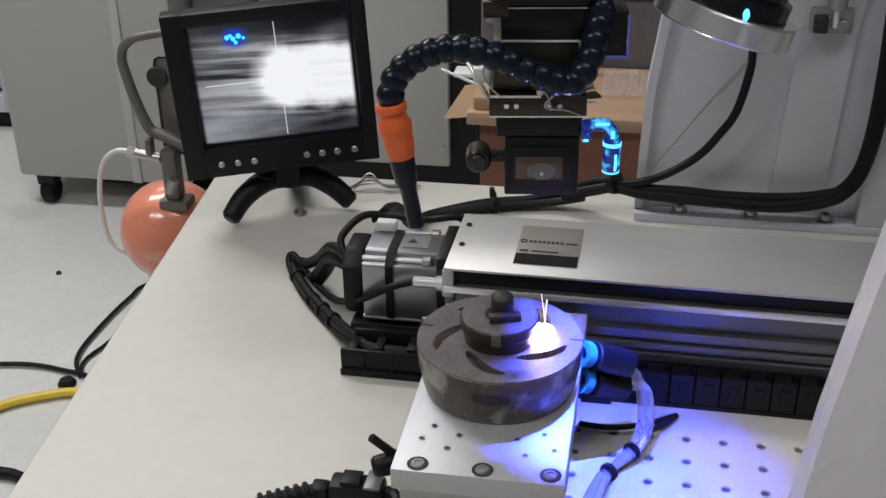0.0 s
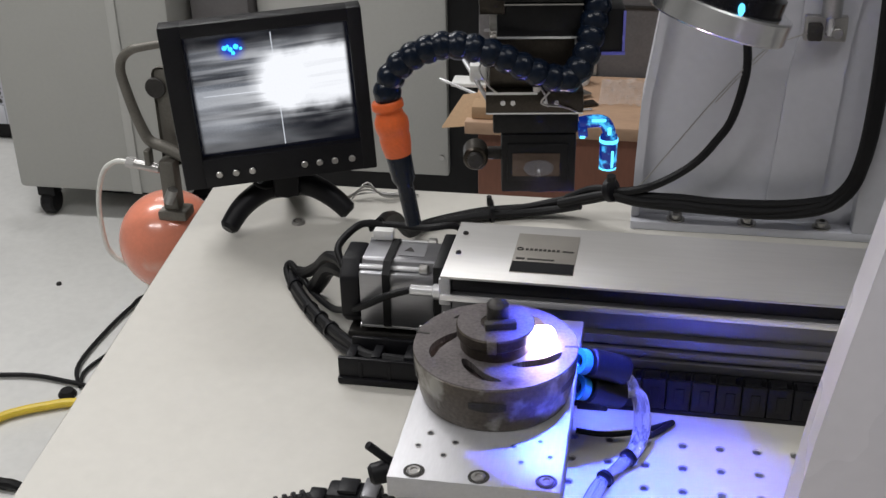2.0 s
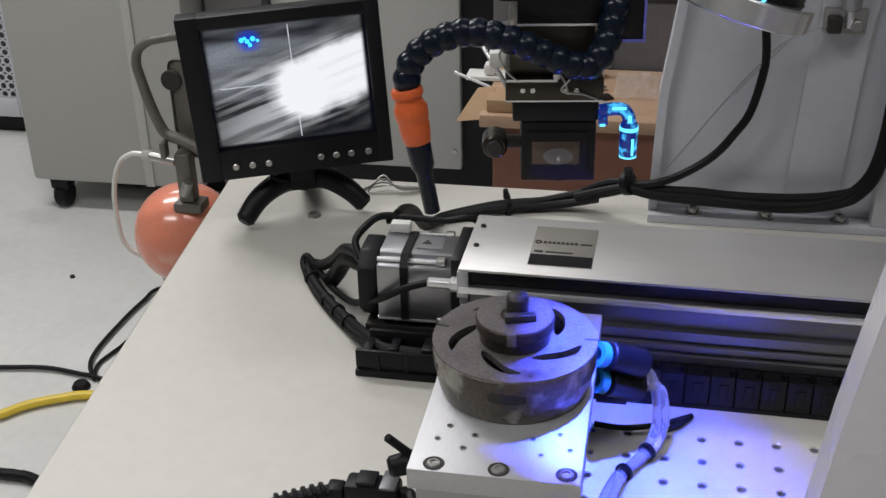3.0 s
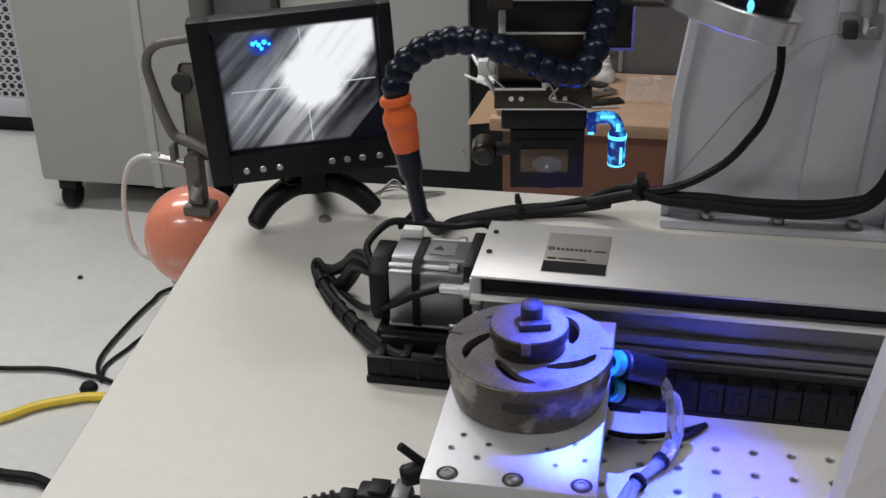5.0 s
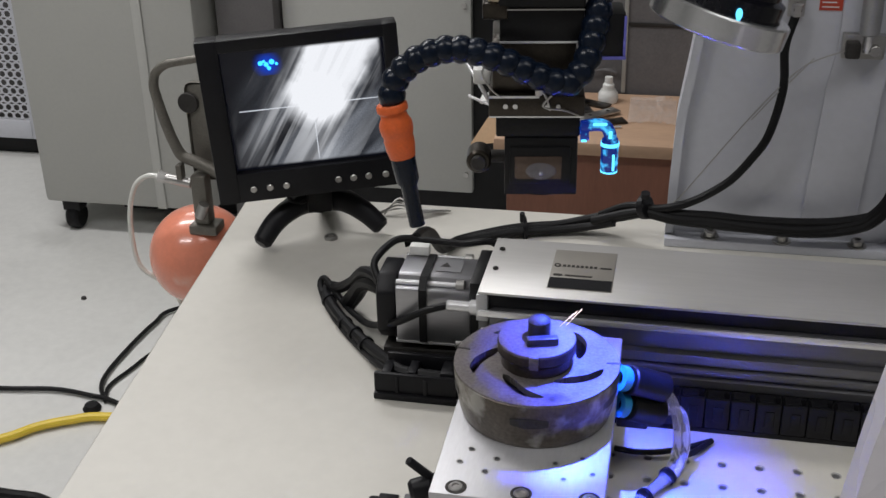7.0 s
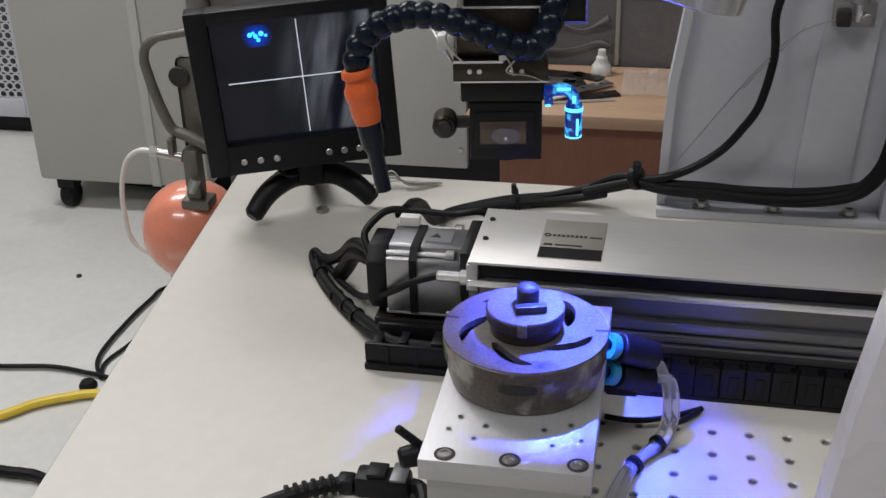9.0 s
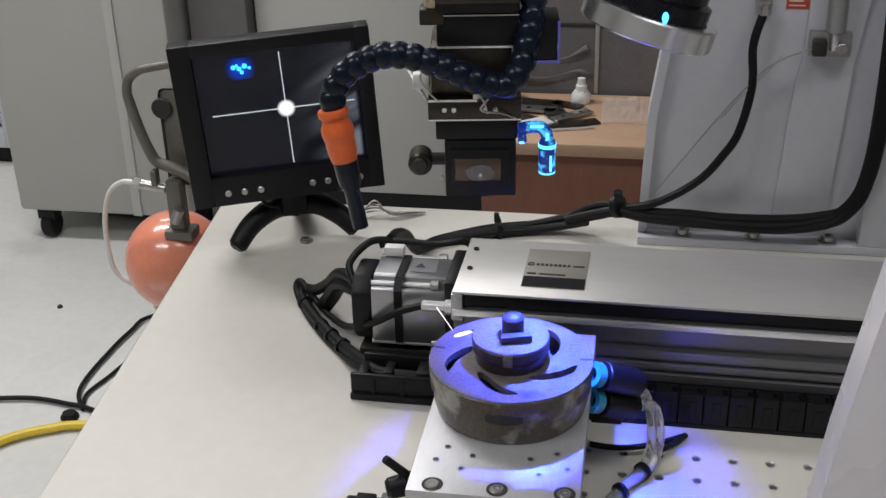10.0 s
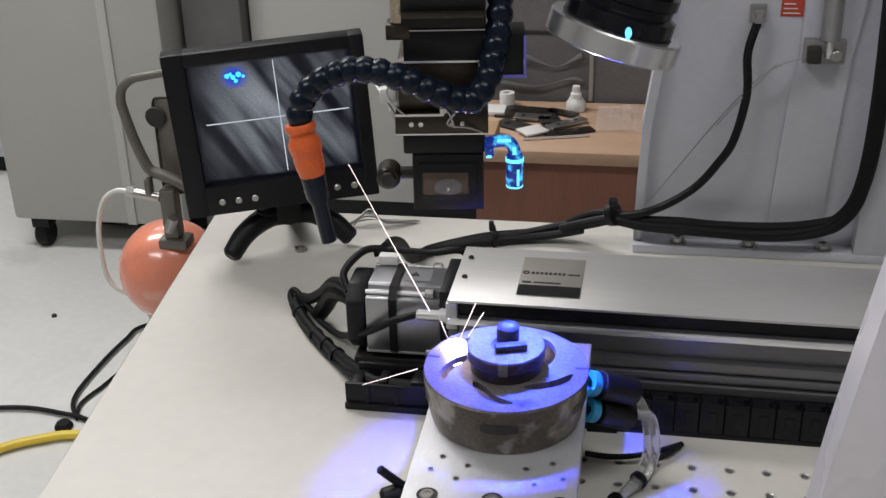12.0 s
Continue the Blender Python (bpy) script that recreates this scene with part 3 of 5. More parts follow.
# ---- workpiece on its riser ----
def riser():
    r = thing("riser_block", (-0.12, -0.075, 0), "silver aluminium riser plate bolted up from the table", "fixture plate")
    part("top_plate", box(-0.1705, -0.0725, -0.1615, 0.024, 0.066, 0.08, 0.0007), M_ALU_P, r)
    part("body", box(-0.1665, -0.0765, -0.1575, 0.02, 0.0, 0.0658, 0.001), M_ALU, r)
    for x, y in ((-0.156, -0.1545), (-0.119, -0.1545), (-0.081, -0.1535)):
        s = part("cap_screw", lathe([(0.0042, -0.001), (0.0042, 0.0005), (0.0036, 0.0012), (0.0021, 0.0012), (0.0019, 0.0004), (0, 0.0004)], (x, y, 0.08), 18), M_STEEL, r)
        part("counterbore", lathe([(0.0062, 0.0001), (0.0062, 0.0003), (0.0044, 0.0003), (0.0044, 0.0001)], (x, y, 0.08), 24), M_DARKST, s)
    for x, y in ((-0.158, -0.131), (-0.153, -0.118), (-0.137, -0.125), (-0.142, -0.138), (-0.103, -0.124), (-0.097, -0.138), (-0.088, -0.117), (-0.081, -0.131)):
        h = part("tapped_hole", lathe([(0.0021, 0.0002), (0.0021, 0.0004), (0.0014, 0.0004), (0.0014, 0.0002)], (x, y, 0.08), 12), M_STEEL, r)
        # flat disc in a shadow colour stands for the bore
        part("bore", lathe([(0.0014, 0.00025), (0, 0.00025)], (x, y, 0.08), 12), M_BORE, h)
    k = part("clamp_knob", rod((-0.167, -0.122, 0.056), (-0.1775, -0.126, 0.056), 0.0085, 0.0075, seg=18, chamfer=0.002), M_PLAST, r, "black clamping lever on the side")
    part("lever", rod((-0.1735, -0.1235, 0.058), (-0.1895, -0.1285, 0.0755), 0.0027, seg=12, chamfer=0.0006), M_PLAST, k)
    part("lever", rod((-0.176, -0.125, 0.056), (-0.189, -0.1305, 0.0545), 0.0072, 0.0066, seg=16, chamfer=0.002), M_PLAST, k)
    return r


riser()

IC = (-0.1215, -0.0655)


def impeller():
    """Turned drum with six curved slots in its face and a stepped hub."""
    w = thing("impeller", (*IC, 0.0802), "heat-stained round steel impeller being welded, on the riser", "workpiece")
    part("drum", lathe([(0.040, 0.0003), (0.0462, 0.0003), (0.0466, 0.0016), (0.0478, 0.006), (0.0500, 0.020), (0.0505, 0.0245), (0.0508, 0.0315), (0.0502, 0.0321), (0.0440, 0.0321), (0.0437, 0.028), (0.043, 0.004), (0.040, 0.004)], (*IC, 0.08), 96), M_BURNT, w, "brown heat-stained drum wall")
    # dark colour put in so the slots look shaded inside
    part("floor_disc", lathe([(0.0426, 0.0042), (0.0428, 0.013), (0.0, 0.013), (0.0, 0.0042)], (*IC, 0.08), 48), M_DARKST, w)
    # face with slots: polar sheet whose lines follow the slots' curve
    nr, na, slots = 36, 450, 5
    r0, r1 = 0.0215, 0.0505
    z1, z0 = 0.1128, 0.1085
    bm = bmesh.new()

    def keep(i, k):
        u = (k + 0.5) / na * slots % 1
        rr = r0 + (i + 0.5) / nr * (r1 - r0)
        f = (rr - 0.0250) / (0.0418 - 0.0250)
        if not 0 < f < 1:
            return True
        half = 0.175 * math.sqrt(max(0.0, 1 - (2 * f - 1) ** 6)) * (0.0255 / rr) ** 0.6
        return abs(u - 0.5) > half
    vt = {}

    def v(i, k, z):
        key = (i, k % na, z)
        if key not in vt:
            rr = r0 + i / nr * (r1 - r0)
            a = 2 * math.pi * k / na + radians(-141) + radians(40) * (rr - 0.033) / 0.0155
            vt[key] = bm.verts.new((IC[0] + rr * math.cos(a), IC[1] + rr * math.sin(a), z))
        return vt[key]
    for i in range(nr):
        for k in range(na):
            if not keep(i, k):
                continue
            bm.faces.new((v(i, k, z1), v(i + 1, k, z1), v(i + 1, k + 1, z1), v(i, k + 1, z1)))
            bm.faces.new((v(i, k, z0), v(i, k + 1, z0), v(i + 1, k + 1, z0), v(i + 1, k, z0)))
            for (di, dk, a, b) in ((0, -1, (i, k), (i + 1, k)), (0, 1, (i + 1, k + 1), (i, k + 1)), (-1, 0, (i, k + 1), (i, k)), (1, 0, (i + 1, k), (i + 1, k + 1))):
                ii, kk = i + di, k + dk
                if ii < 0 or ii >= nr or not keep(ii, kk % na):
                    bm.faces.new((v(*b, z1), v(*a, z1), v(*a, z0), v(*b, z0)))
    part("slotted_face", bm, M_TOPST, w, "ground steel face with curved slots")
    hub = part("hub", lathe([(0.0218, 0.0285), (0.0218, 0.0395), (0.0238, 0.0415), (0.0240, 0.0475), (0.0234, 0.0482), (0.0, 0.0482)], (*IC, 0.08), 64), M_HUB, w, "stepped dark brown hub")
    part("hub_face", lathe([(0.0233, 0.0483), (0.0233, 0.0486), (0.0092, 0.0486), (0.0092, 0.0483)], (*IC, 0.08), 48), M_TOPST, hub)
    part("shaft", lathe([(0.0068, 0.0484), (0.0068, 0.0592), (0.0058, 0.0606), (0.004, 0.0618), (0.0, 0.0622)], (IC[0] + 0.001, IC[1] + 0.003, 0.08), 28), M_DARKST, hub, "dark domed shaft end")
    part("key", box(-0.0095, 0.0095, -0.0028, 0.0028, 0.0488, 0.0535, 0.0006, m=Matrix.Translation((IC[0] + 0.004, IC[1] - 0.0075, 0.08)) @ pose(0, 0, 0, 0, 0, 16)), M_DARKST, hub)
    part("notch_block", box(-0.0028, 0.0028, -0.0016, 0.0016, 0.0405, 0.0492, 0.0004, m=Matrix.Translation((IC[0] + 0.001, IC[1] - 0.0236, 0.08))), M_TOPST, hub)
    for a in (172, 4):
        part("face_notch", box(0.0425, 0.0511, -0.0008, 0.0008, 0.0308, 0.0331, 0, m=Matrix.Translation((*IC, 0.08)) @ pose(0, 0, 0, 0, 0, a)), M_DARKST, w, "thin cut in the rim")
    for a in (-88, -165, -18, 60, 132):
        out = bmesh.new()
        n = 8
        va = []
        for zz in (0.0175, 0.0225):
            for k in range(n + 1):
                aa = radians(a - 13 + 26 * k / n)
                rr = 0.0478 + (zz - 0.006) / 0.014 * 0.0022 + 0.0003
                bow = 0.0012 * (1 - (2 * k / n - 1) ** 2) * (1 if zz > 0.02 else -1)
                va.append(out.verts.new((IC[0] + rr * math.cos(aa), IC[1] + rr * math.sin(aa), 0.08 + zz + bow)))
        for k in range(n):
            out.faces.new((va[k], va[k + 1], va[n + 2 + k], va[n + 1 + k]))
        # dark strip laid on the closed wall for the opening's shaded inside
        part("outlet", out, M_DARKST, w, "dark outlet slit in the drum wall")
    return w


impeller()


def fittings():
    f = thing("hose_manifold", (-0.055, -0.02, 0.05), "black hose manifold with cyan push-fit collars", "hose fitting")
    part("bracket", box(-0.0724, -0.052, -0.024, -0.004, 0.04, 0.0475, 0.001), M_BLACK, f)
    part("body", rod((-0.066, -0.028, 0.0805), (-0.043, -0.0125, 0.0665), 0.0098, seg=24, chamfer=0.001), M_PLAST, f)
    part("body", rod((-0.066, -0.028, 0.0605), (-0.045, -0.0125, 0.0465), 0.0095, seg=24, chamfer=0.001), M_PLAST, f)
    for z in (0.0828, 0.0628):
        part("collar", lathe([(0.0045, 0), (0.0085, 0), (0.0085, 0.006), (0.0045, 0.006), (0.0045, 0)], seg=24, m=Matrix.Translation((-0.0725, -0.0328, z + 0.0013)) @ Vector((0.03, 0.022, -0.017)).to_track_quat("Z", "Y").to_matrix().to_4x4()), M_BLUEP, f, "cyan push-fit collar")
    return f


fittings()


def clear_hoses():
    for dx, dz, d in ((0, 0.0, 0.0), (0.005, -0.019, 0.006)):
        cable("clear_hose", [(-0.046 + dx * 0.2, -0.0135, 0.067 + dz), (-0.037 + dx, -0.0095, 0.055 + 0.4 * dz), (-0.032 + dx, -0.01, 0.036 + 0.2 * dz), (-0.0315 + dx, -0.0125, 0.018), (-0.036 + dx, -0.024, 0.0085), (-0.046 + dx, -0.042 + d, 0.0055), (-0.055 + dx, -0.056 + d, 0.0055), (-0.0625 + dx, -0.082, 0.0055), (-0.066 + dx, -0.115, 0.0055), (-0.066 + dx, -0.16, 0.0055)], 0.0034, "clear plastic air hose curving down to the table", M_CLEAR)
    for p in ((-0.0365, -0.0285, 0.0075), (-0.0505, -0.052, 0.0068)):
        solo("cable_tie", rod((p[0] - 0.0008, p[1] - 0.0012, p[2]), (p[0] + 0.0008, p[1] + 0.0012, p[2]), 0.0062, seg=16), M_PLAST, "black cable tie holding the clear hoses", "cable tie")
    cable("air_line", [(-0.0735, -0.0005, 0.006), (-0.058, 0.0005, 0.004), (-0.042, 0.003, 0.004), (-0.024, 0.011, 0.004), (-0.008, 0.021, 0.004)], 0.0021, "black air line lying on the table")
    cable("air_line", [(-0.007, 0.022, 0.004), (-0.018, 0.0075, 0.0042), (-0.027, -0.001, 0.0045), (-0.034, -0.012, 0.008)], 0.0021, "black air line lying on the table")


clear_hoses()


# ---- column ----
def column():
    c = thing("machine_column", (0.08, 0.4, 0), "white painted steel machine column with a bolted foot", "machine column")
    Y = 0.352
    foot = part("foot_flange", box(-0.0475, 0.32, 0.3335, 0.39, 0.0, 0.0085, 0.0012), M_WHITE, c)
    for x in (-0.006, 0.059, 0.126, 0.2):
        part("washer", lathe([(0.0085, 0), (0.0085, 0.0012), (0, 0.0012)], (x, 0.343, 0.0086), 20), M_STEEL, foot)
        part("bolt", lathe([(0.0058, 0.0012), (0.0058, 0.006), (0.0048, 0.0068), (0.003, 0.0068), (0.0028, 0.004), (0, 0.004)], (x, 0.343, 0.0086), 16), M_STEEL, foot)
    # front sheet with the leaning upper outline
    out = [(-0.047, 0.0087), (-0.0455, 0.06), (-0.0435, 0.12), (-0.036, 0.175), (-0.03, 0.22), (-0.026, 0.56), (0.3, 0.56), (0.3, 0.0087)]
    part("front_sheet", prism(out, -(Y + 0.038), -Y, 0.0, UPRIGHT), M_WHITE, c)
    web = [(-0.0475, 0.0087), (-0.0465, 0.06), (-0.044, 0.122), (-0.036, 0.178), (-0.031, 0.22), (-0.0275, 0.56)]
    part("side_web", prism(web + [(x + 0.008, z) for x, z in web[::-1]], -(Y - 0.0002), -(Y - 0.009), 0.0006, UPRIGHT), M_WHITE, c, "raised white side web")
    part("middle_plate", prism([(0.074, 0.02), (0.0765, 0.066), (0.082, 0.158), (0.087, 0.19), (0.092, 0.55), (0.146, 0.55), (0.137, 0.235), (0.130, 0.18), (0.124, 0.066), (0.122, 0.02)], -(Y - 0.0002), -(Y - 0.0045), 0.0008, UPRIGHT), M_WHITE, c)
    part("side_plate", prism([(0.152, 0.0087), (0.155, 0.55), (0.2, 0.55), (0.205, 0.0087)], -(Y - 0.0002), -(Y - 0.018), 0.0008, UPRIGHT), M_WHITE, c)
    part("cap", box(-0.03, 0.3, Y - 0.02, Y + 0.04, 0.5605, 0.57, 0.001), M_WHITE, c)
    return c


column()


def clamp():
    k = thing("cylinder_clamp", (0.108, 0.345, 0.195), "small steel cylinder with its bracket on the column", "clamp")
    part("bracket", box(0.089, 0.124, 0.339, 0.3473, 0.186, 0.2075, 0.001), M_STEEL, k)
    part("cylinder", rod((0.109, 0.336, 0.2085), (0.109, 0.336, 0.30), 0.0085, seg=24, chamfer=0.001), M_ALU, k)
    part("rod", rod((0.109, 0.336, 0.193), (0.109, 0.336, 0.2083), 0.0035, seg=14), M_RAIL, k)
    part("jaw", box(0.091, 0.103, 0.327, 0.3388, 0.189, 0.203, 0.002), M_DARKST, k)
    part("pin", rod((0.1155, 0.331, 0.195), (0.1155, 0.3388, 0.195), 0.005, seg=16, chamfer=0.0005), M_STEEL, k)
    s = thing("red_sticker", (0.077, 0.347, 0.225), "small red warning sticker on the column", "sticker")
    part("sheet", box(0.068, 0.087, 0.3514, 0.3518, 0.224, 0.24, 0), M_REDP, s)
    bars = bmesh.new()
    for i in range(3):
        box(0.07, 0.084 - 0.002 * i, 0.3509, 0.3513, 0.2265 + i * 0.004, 0.2275 + i * 0.004, 0, bars)
    part("print", bars, M_WPLAST, s)


clamp()


def column_cables():
    conn = thing("cable_gland", (0.05, 0.345, 0.228), "steel cable gland high on the column", "cable gland")
    part("plate", box(0.042, 0.056, 0.346, 0.3518, 0.219, 0.235, 0.001), M_STEEL, conn)
    part("nut", rod((0.049, 0.338, 0.222), (0.049, 0.338, 0.232), 0.0052, seg=6), M_STEEL, conn)
    part("hinge", rod((0.049, 0.334, 0.228), (0.049, 0.346, 0.228), 0.0035, seg=12), M_DARKST, conn)
    cable("column_cable", [(0.048, 0.338, 0.222), (0.042, 0.334, 0.195), (0.044, 0.331, 0.16), (0.036, 0.33, 0.117), (0.023, 0.33, 0.093), (0.009, 0.33, 0.074), (-0.008, 0.329, 0.06), (-0.027, 0.328, 0.049), (-0.045, 0.327, 0.043), (-0.07, 0.333, 0.036), (-0.1, 0.346, 0.02)], 0.0038, "thick black cable sweeping down the column")
    cable("thin_wire", [(0.095, 0.333, 0.196), (0.067, 0.332, 0.185), (0.05, 0.33, 0.172), (0.021, 0.329, 0.136), (-0.014, 0.328, 0.086), (-0.035, 0.327, 0.056), (-0.042, 0.327, 0.048)], 0.0006, "thin grey wire hanging across the column", M_STEEL)
    cable("thin_wire", [(0.067, 0.3318, 0.188), (0.052, 0.33, 0.170), (0.036, 0.329, 0.152), (0.02, 0.3285, 0.131)], 0.0005, "thin grey wire hanging across the column", M_STEEL)
    rng = random.Random(4)
    for i in range(6):
        a, b = rng.uniform(-0.004, 0.004), rng.uniform(-0.0055, 0.0055)
        cable("column_cable", [(-0.112 + a, 0.345 + a, 0.019 + b * 0.6), (-0.085, 0.337 + a, 0.032 + b), (-0.066, 0.331 + a * 0.4, 0.037 + b * 0.7), (-0.04, 0.328 + a * 0.4, 0.034 + b * 0.8), (-0.004, 0.328 + b * 0.4, 0.033 + b), (0.03, 0.328 + a * 0.4, 0.031 + b), (0.076 + a, 0.328 + a * 0.4, 0.031 + 1.3 * b), (0.112 + a, 0.328 + b * 0.4, 0.036 + 1.3 * b), (0.134 + 1.2 * a, 0.328 + b * 0.4, 0.046 + 1.2 * b), (0.15 + a, 0.328, 0.076 + b), (0.155 + a, 0.328, 0.15), (0.152 + a, 0.328, 0.3), (0.15 + a, 0.328, 0.5)], 0.0042, "black cable in the bundle looping across the column foot")
    for i in range(3):
        a = (i - 1.0) * 0.006
        cable("table_cable", [(-0.095, 0.342 + a, 0.026 - abs(a)), (-0.115, 0.349 + a, 0.018 - abs(a)), (-0.146, 0.347 + a, 0.010 - abs(a) * 0.5), (-0.185, 0.335 + a * 0.9, 0.007), (-0.213, 0.322 + a * 0.7, 0.006), (-0.238, 0.305 + a * 0.5, 0.0055), (-0.247, 0.275 + a * 0.5, 0.012), (-0.247, 0.225 + a * 0.5, 0.05), (-0.245, 0.178 + a * 0.4, 0.074), (-0.243, 0.145 + a * 0.3, 0.085)], 0.004, "black cable lying on the table behind the motor")
    tie = rod((-0.064, 0.329, 0.0415), (-0.07, 0.332, 0.0395), 0.0115, seg=18, chamfer=0.001)
    c = solo("cable_clip", tie, M_PLAST, "black clip holding the cable bundle together", "cable clip")
    part("clip_screw", rod((-0.067, 0.324, 0.053), (-0.067, 0.323, 0.058), 0.0042, seg=12), M_PLAST, c, "", True)
    c = solo("cable_tie", rod((-0.178, 0.338, 0.008), (-0.1815, 0.337, 0.008), 0.0115, seg=16), M_PLAST, "black cable tie with an upright tail", "cable tie")
    part("tail", rod((-0.181, 0.333, 0.017), (-0.181, 0.332, 0.026), 0.0025, seg=10), M_PLAST, c, "", True)


column_cables()


# ---- monitor ----
MON = (-0.367, 0.2915, 0.0)
MON_RZ = 18.5
MON_TILT = pose(0, 0, 0, 0, -3.0, MON_RZ)  # the panel hangs a little askew on its stand


def monitor():
    m = thing("monitor", MON, "small black desktop monitor showing a weld camera picture", "monitor", rz=MON_RZ)
    W, Z0, Z1 = 0.0885, 0.0545, 0.209
    # housing as a bezel frame round an open screen
    sx0, sx1, sz0, sz1 = -0.069, 0.0755, 0.083, 0.197
    fr = bmesh.new()
    box(-W, sx0, -0.0085, 0.012, Z0, Z1, 0.0015, fr)
    box(sx1, W, -0.0085, 0.012, Z0, Z1, 0.0015, fr)
    box(sx0 - 0.001, sx1 + 0.001, -0.0083, 0.012, Z0 + 0.0002, sz0, 0.0015, fr)
    box(sx0 - 0.001, sx1 + 0.001, -0.0083, 0.012, sz1, Z1 - 0.0002, 0.0015, fr)
    bez = part("bezel", fr, M_PLAST, m, "", True)
    part("back_shell", box(-W + 0.006, W - 0.006, 0.0122, 0.034, Z0 + 0.008, Z1 - 0.008, 0.005), M_PLAST, m, "", True)
    part("screen", box(sx0 - 0.004, sx1 + 0.004, 0.001, 0.004, sz0 - 0.004, sz1 + 0.004, 0), M_SCREEN, m, "dark glass screen with a faint grey picture", True)
    cx, cz = (sx0 + sx1) / 2 + 0.004, (sz0 + sz1) / 2
    part("crosshair_line", box(sx0 + 0.01, sx1 - 0.006, -0.0012, -0.0008, cz - 0.0004, cz + 0.0004, 0), M_CROSS, m, "thin white picture line", True)
    part("crosshair_line", box(cx - 0.0004, cx + 0.0004, -0.0012, -0.0008, sz0 + 0.004, sz1 - 0.004, 0), M_CROSS, m, "thin white picture line", True)
    spots = bmesh.new()
    for dx, dz, r in ((0, 0, 0.0022), (0.005, 0.002, 0.0024), (-0.005, 0.0015, 0.0022), (0.002, -0.0035, 0.0018), (0.009, 0.0, 0.0014), (-0.002, 0.003, 0.0014)):
        rod((-0.029 + dx, -0.0034, 0.182 + dz), (-0.029 + dx, -0.003, 0.182 + dz), r, bm=spots, seg=14)
    part("blue_spot", spots, M_SCRBLUE, m, "cluster of blue points in the picture", True)
    for x in (-0.056, -0.041, -0.026, 0.022, 0.036, 0.05, 0.066):
        part("button", rod((x, -0.0105, 0.0675), (x, -0.0083, 0.0675), 0.0031, seg=16, chamfer=0.0006), M_STEEL, m, "", True)
    # stand: neck and a bowed foot with three toes, upright on the table
    m.matrix_world = Matrix.Translation(MON) @ MON_TILT
    level = MON_TILT.inverted() @ pose(0, 0, 0, 0, 0, MON_RZ)
    part("neck", box(-0.012, 0.012, 0.008, 0.03, 0.028, 0.075, 0.003, m=level), M_PLAST, m, "", True)
    for pts in ([(0, 0.028, 0.034), (-0.02, 0.019, 0.034), (-0.042, 0.004, 0.025), (-0.058, -0.012, 0.0095)],
                [(0, 0.028, 0.034), (0.022, 0.022, 0.034), (0.042, 0.013, 0.024), (0.058, 0.004, 0.0095)],
                [(0, 0.02, 0.036), (0.002, 0.04, 0.03), (0.004, 0.062, 0.018), (0.006, 0.08, 0.0075)]):
        part("foot", tube(pts, lambda k: 0.0125 - 0.0035 * k - (0.003 if k > 0.99 else 0), 14, bm=bmesh.new(), m=level), M_PLAST, m, "", True)
    part("cable", tube([(-0.02, 0.012, 0.066), (-0.026, 0.004, 0.05), (-0.016, 0.006, 0.042), (-0.004, 0.02, 0.04)], 0.0018, 8), M_RUBBER, m, "", True)
    return m, (sx0, sx1, sz0, sz1)


MONITOR, SCR = monitor()


def picture_patch(name, w, h, material, label):
    me = bpy.data.meshes.new(name)
    me.from_pydata([(-w / 2, 0, -h / 2), (w / 2, 0, -h / 2), (w / 2, 0, h / 2), (-w / 2, 0, h / 2)], [], [(0, 1, 2, 3)])
    uv = me.uv_layers.new(name="UVMap")
    for i, c in enumerate(((0, 0), (1, 0), (1, 1), (0, 1))):
        uv.data[i].uv = c
    me.materials.append(material)
    ob = new(name, me)
    ob.parent = MONITOR
    return tagged(ob, label)


BLUE = picture_patch("picture_blue", 0.03, 0.02, screen_picture("blue picture glow", "halo", (0.02, 0.1, 1.0), 0.55, SCR), "blue glow round the picture's bright points")
BLUE.location = (-0.028, -0.0028, 0.182)
GLARE = picture_patch("picture_glare", 0.34, 0.12, screen_picture("white weld picture", "beam", (0.93, 0.95, 1.0), 0.95, SCR), "broad white glare with dark fingers in the picture")
HAZE = picture_patch("picture_haze", 0.26, 0.2, screen_picture("grey metal picture", "grain", (0.72, 0.78, 0.9), 0.42, SCR), "grey grainy metal in the picture")
DOT = picture_patch("picture_dot", 0.04, 0.04, screen_picture("white point picture", "dot", (1.0, 1.0, 1.0), 1.0, SCR), "small white weld point in the picture")


# ---- welding head ----
HEAD = (-0.113, -0.053, 0.2155)


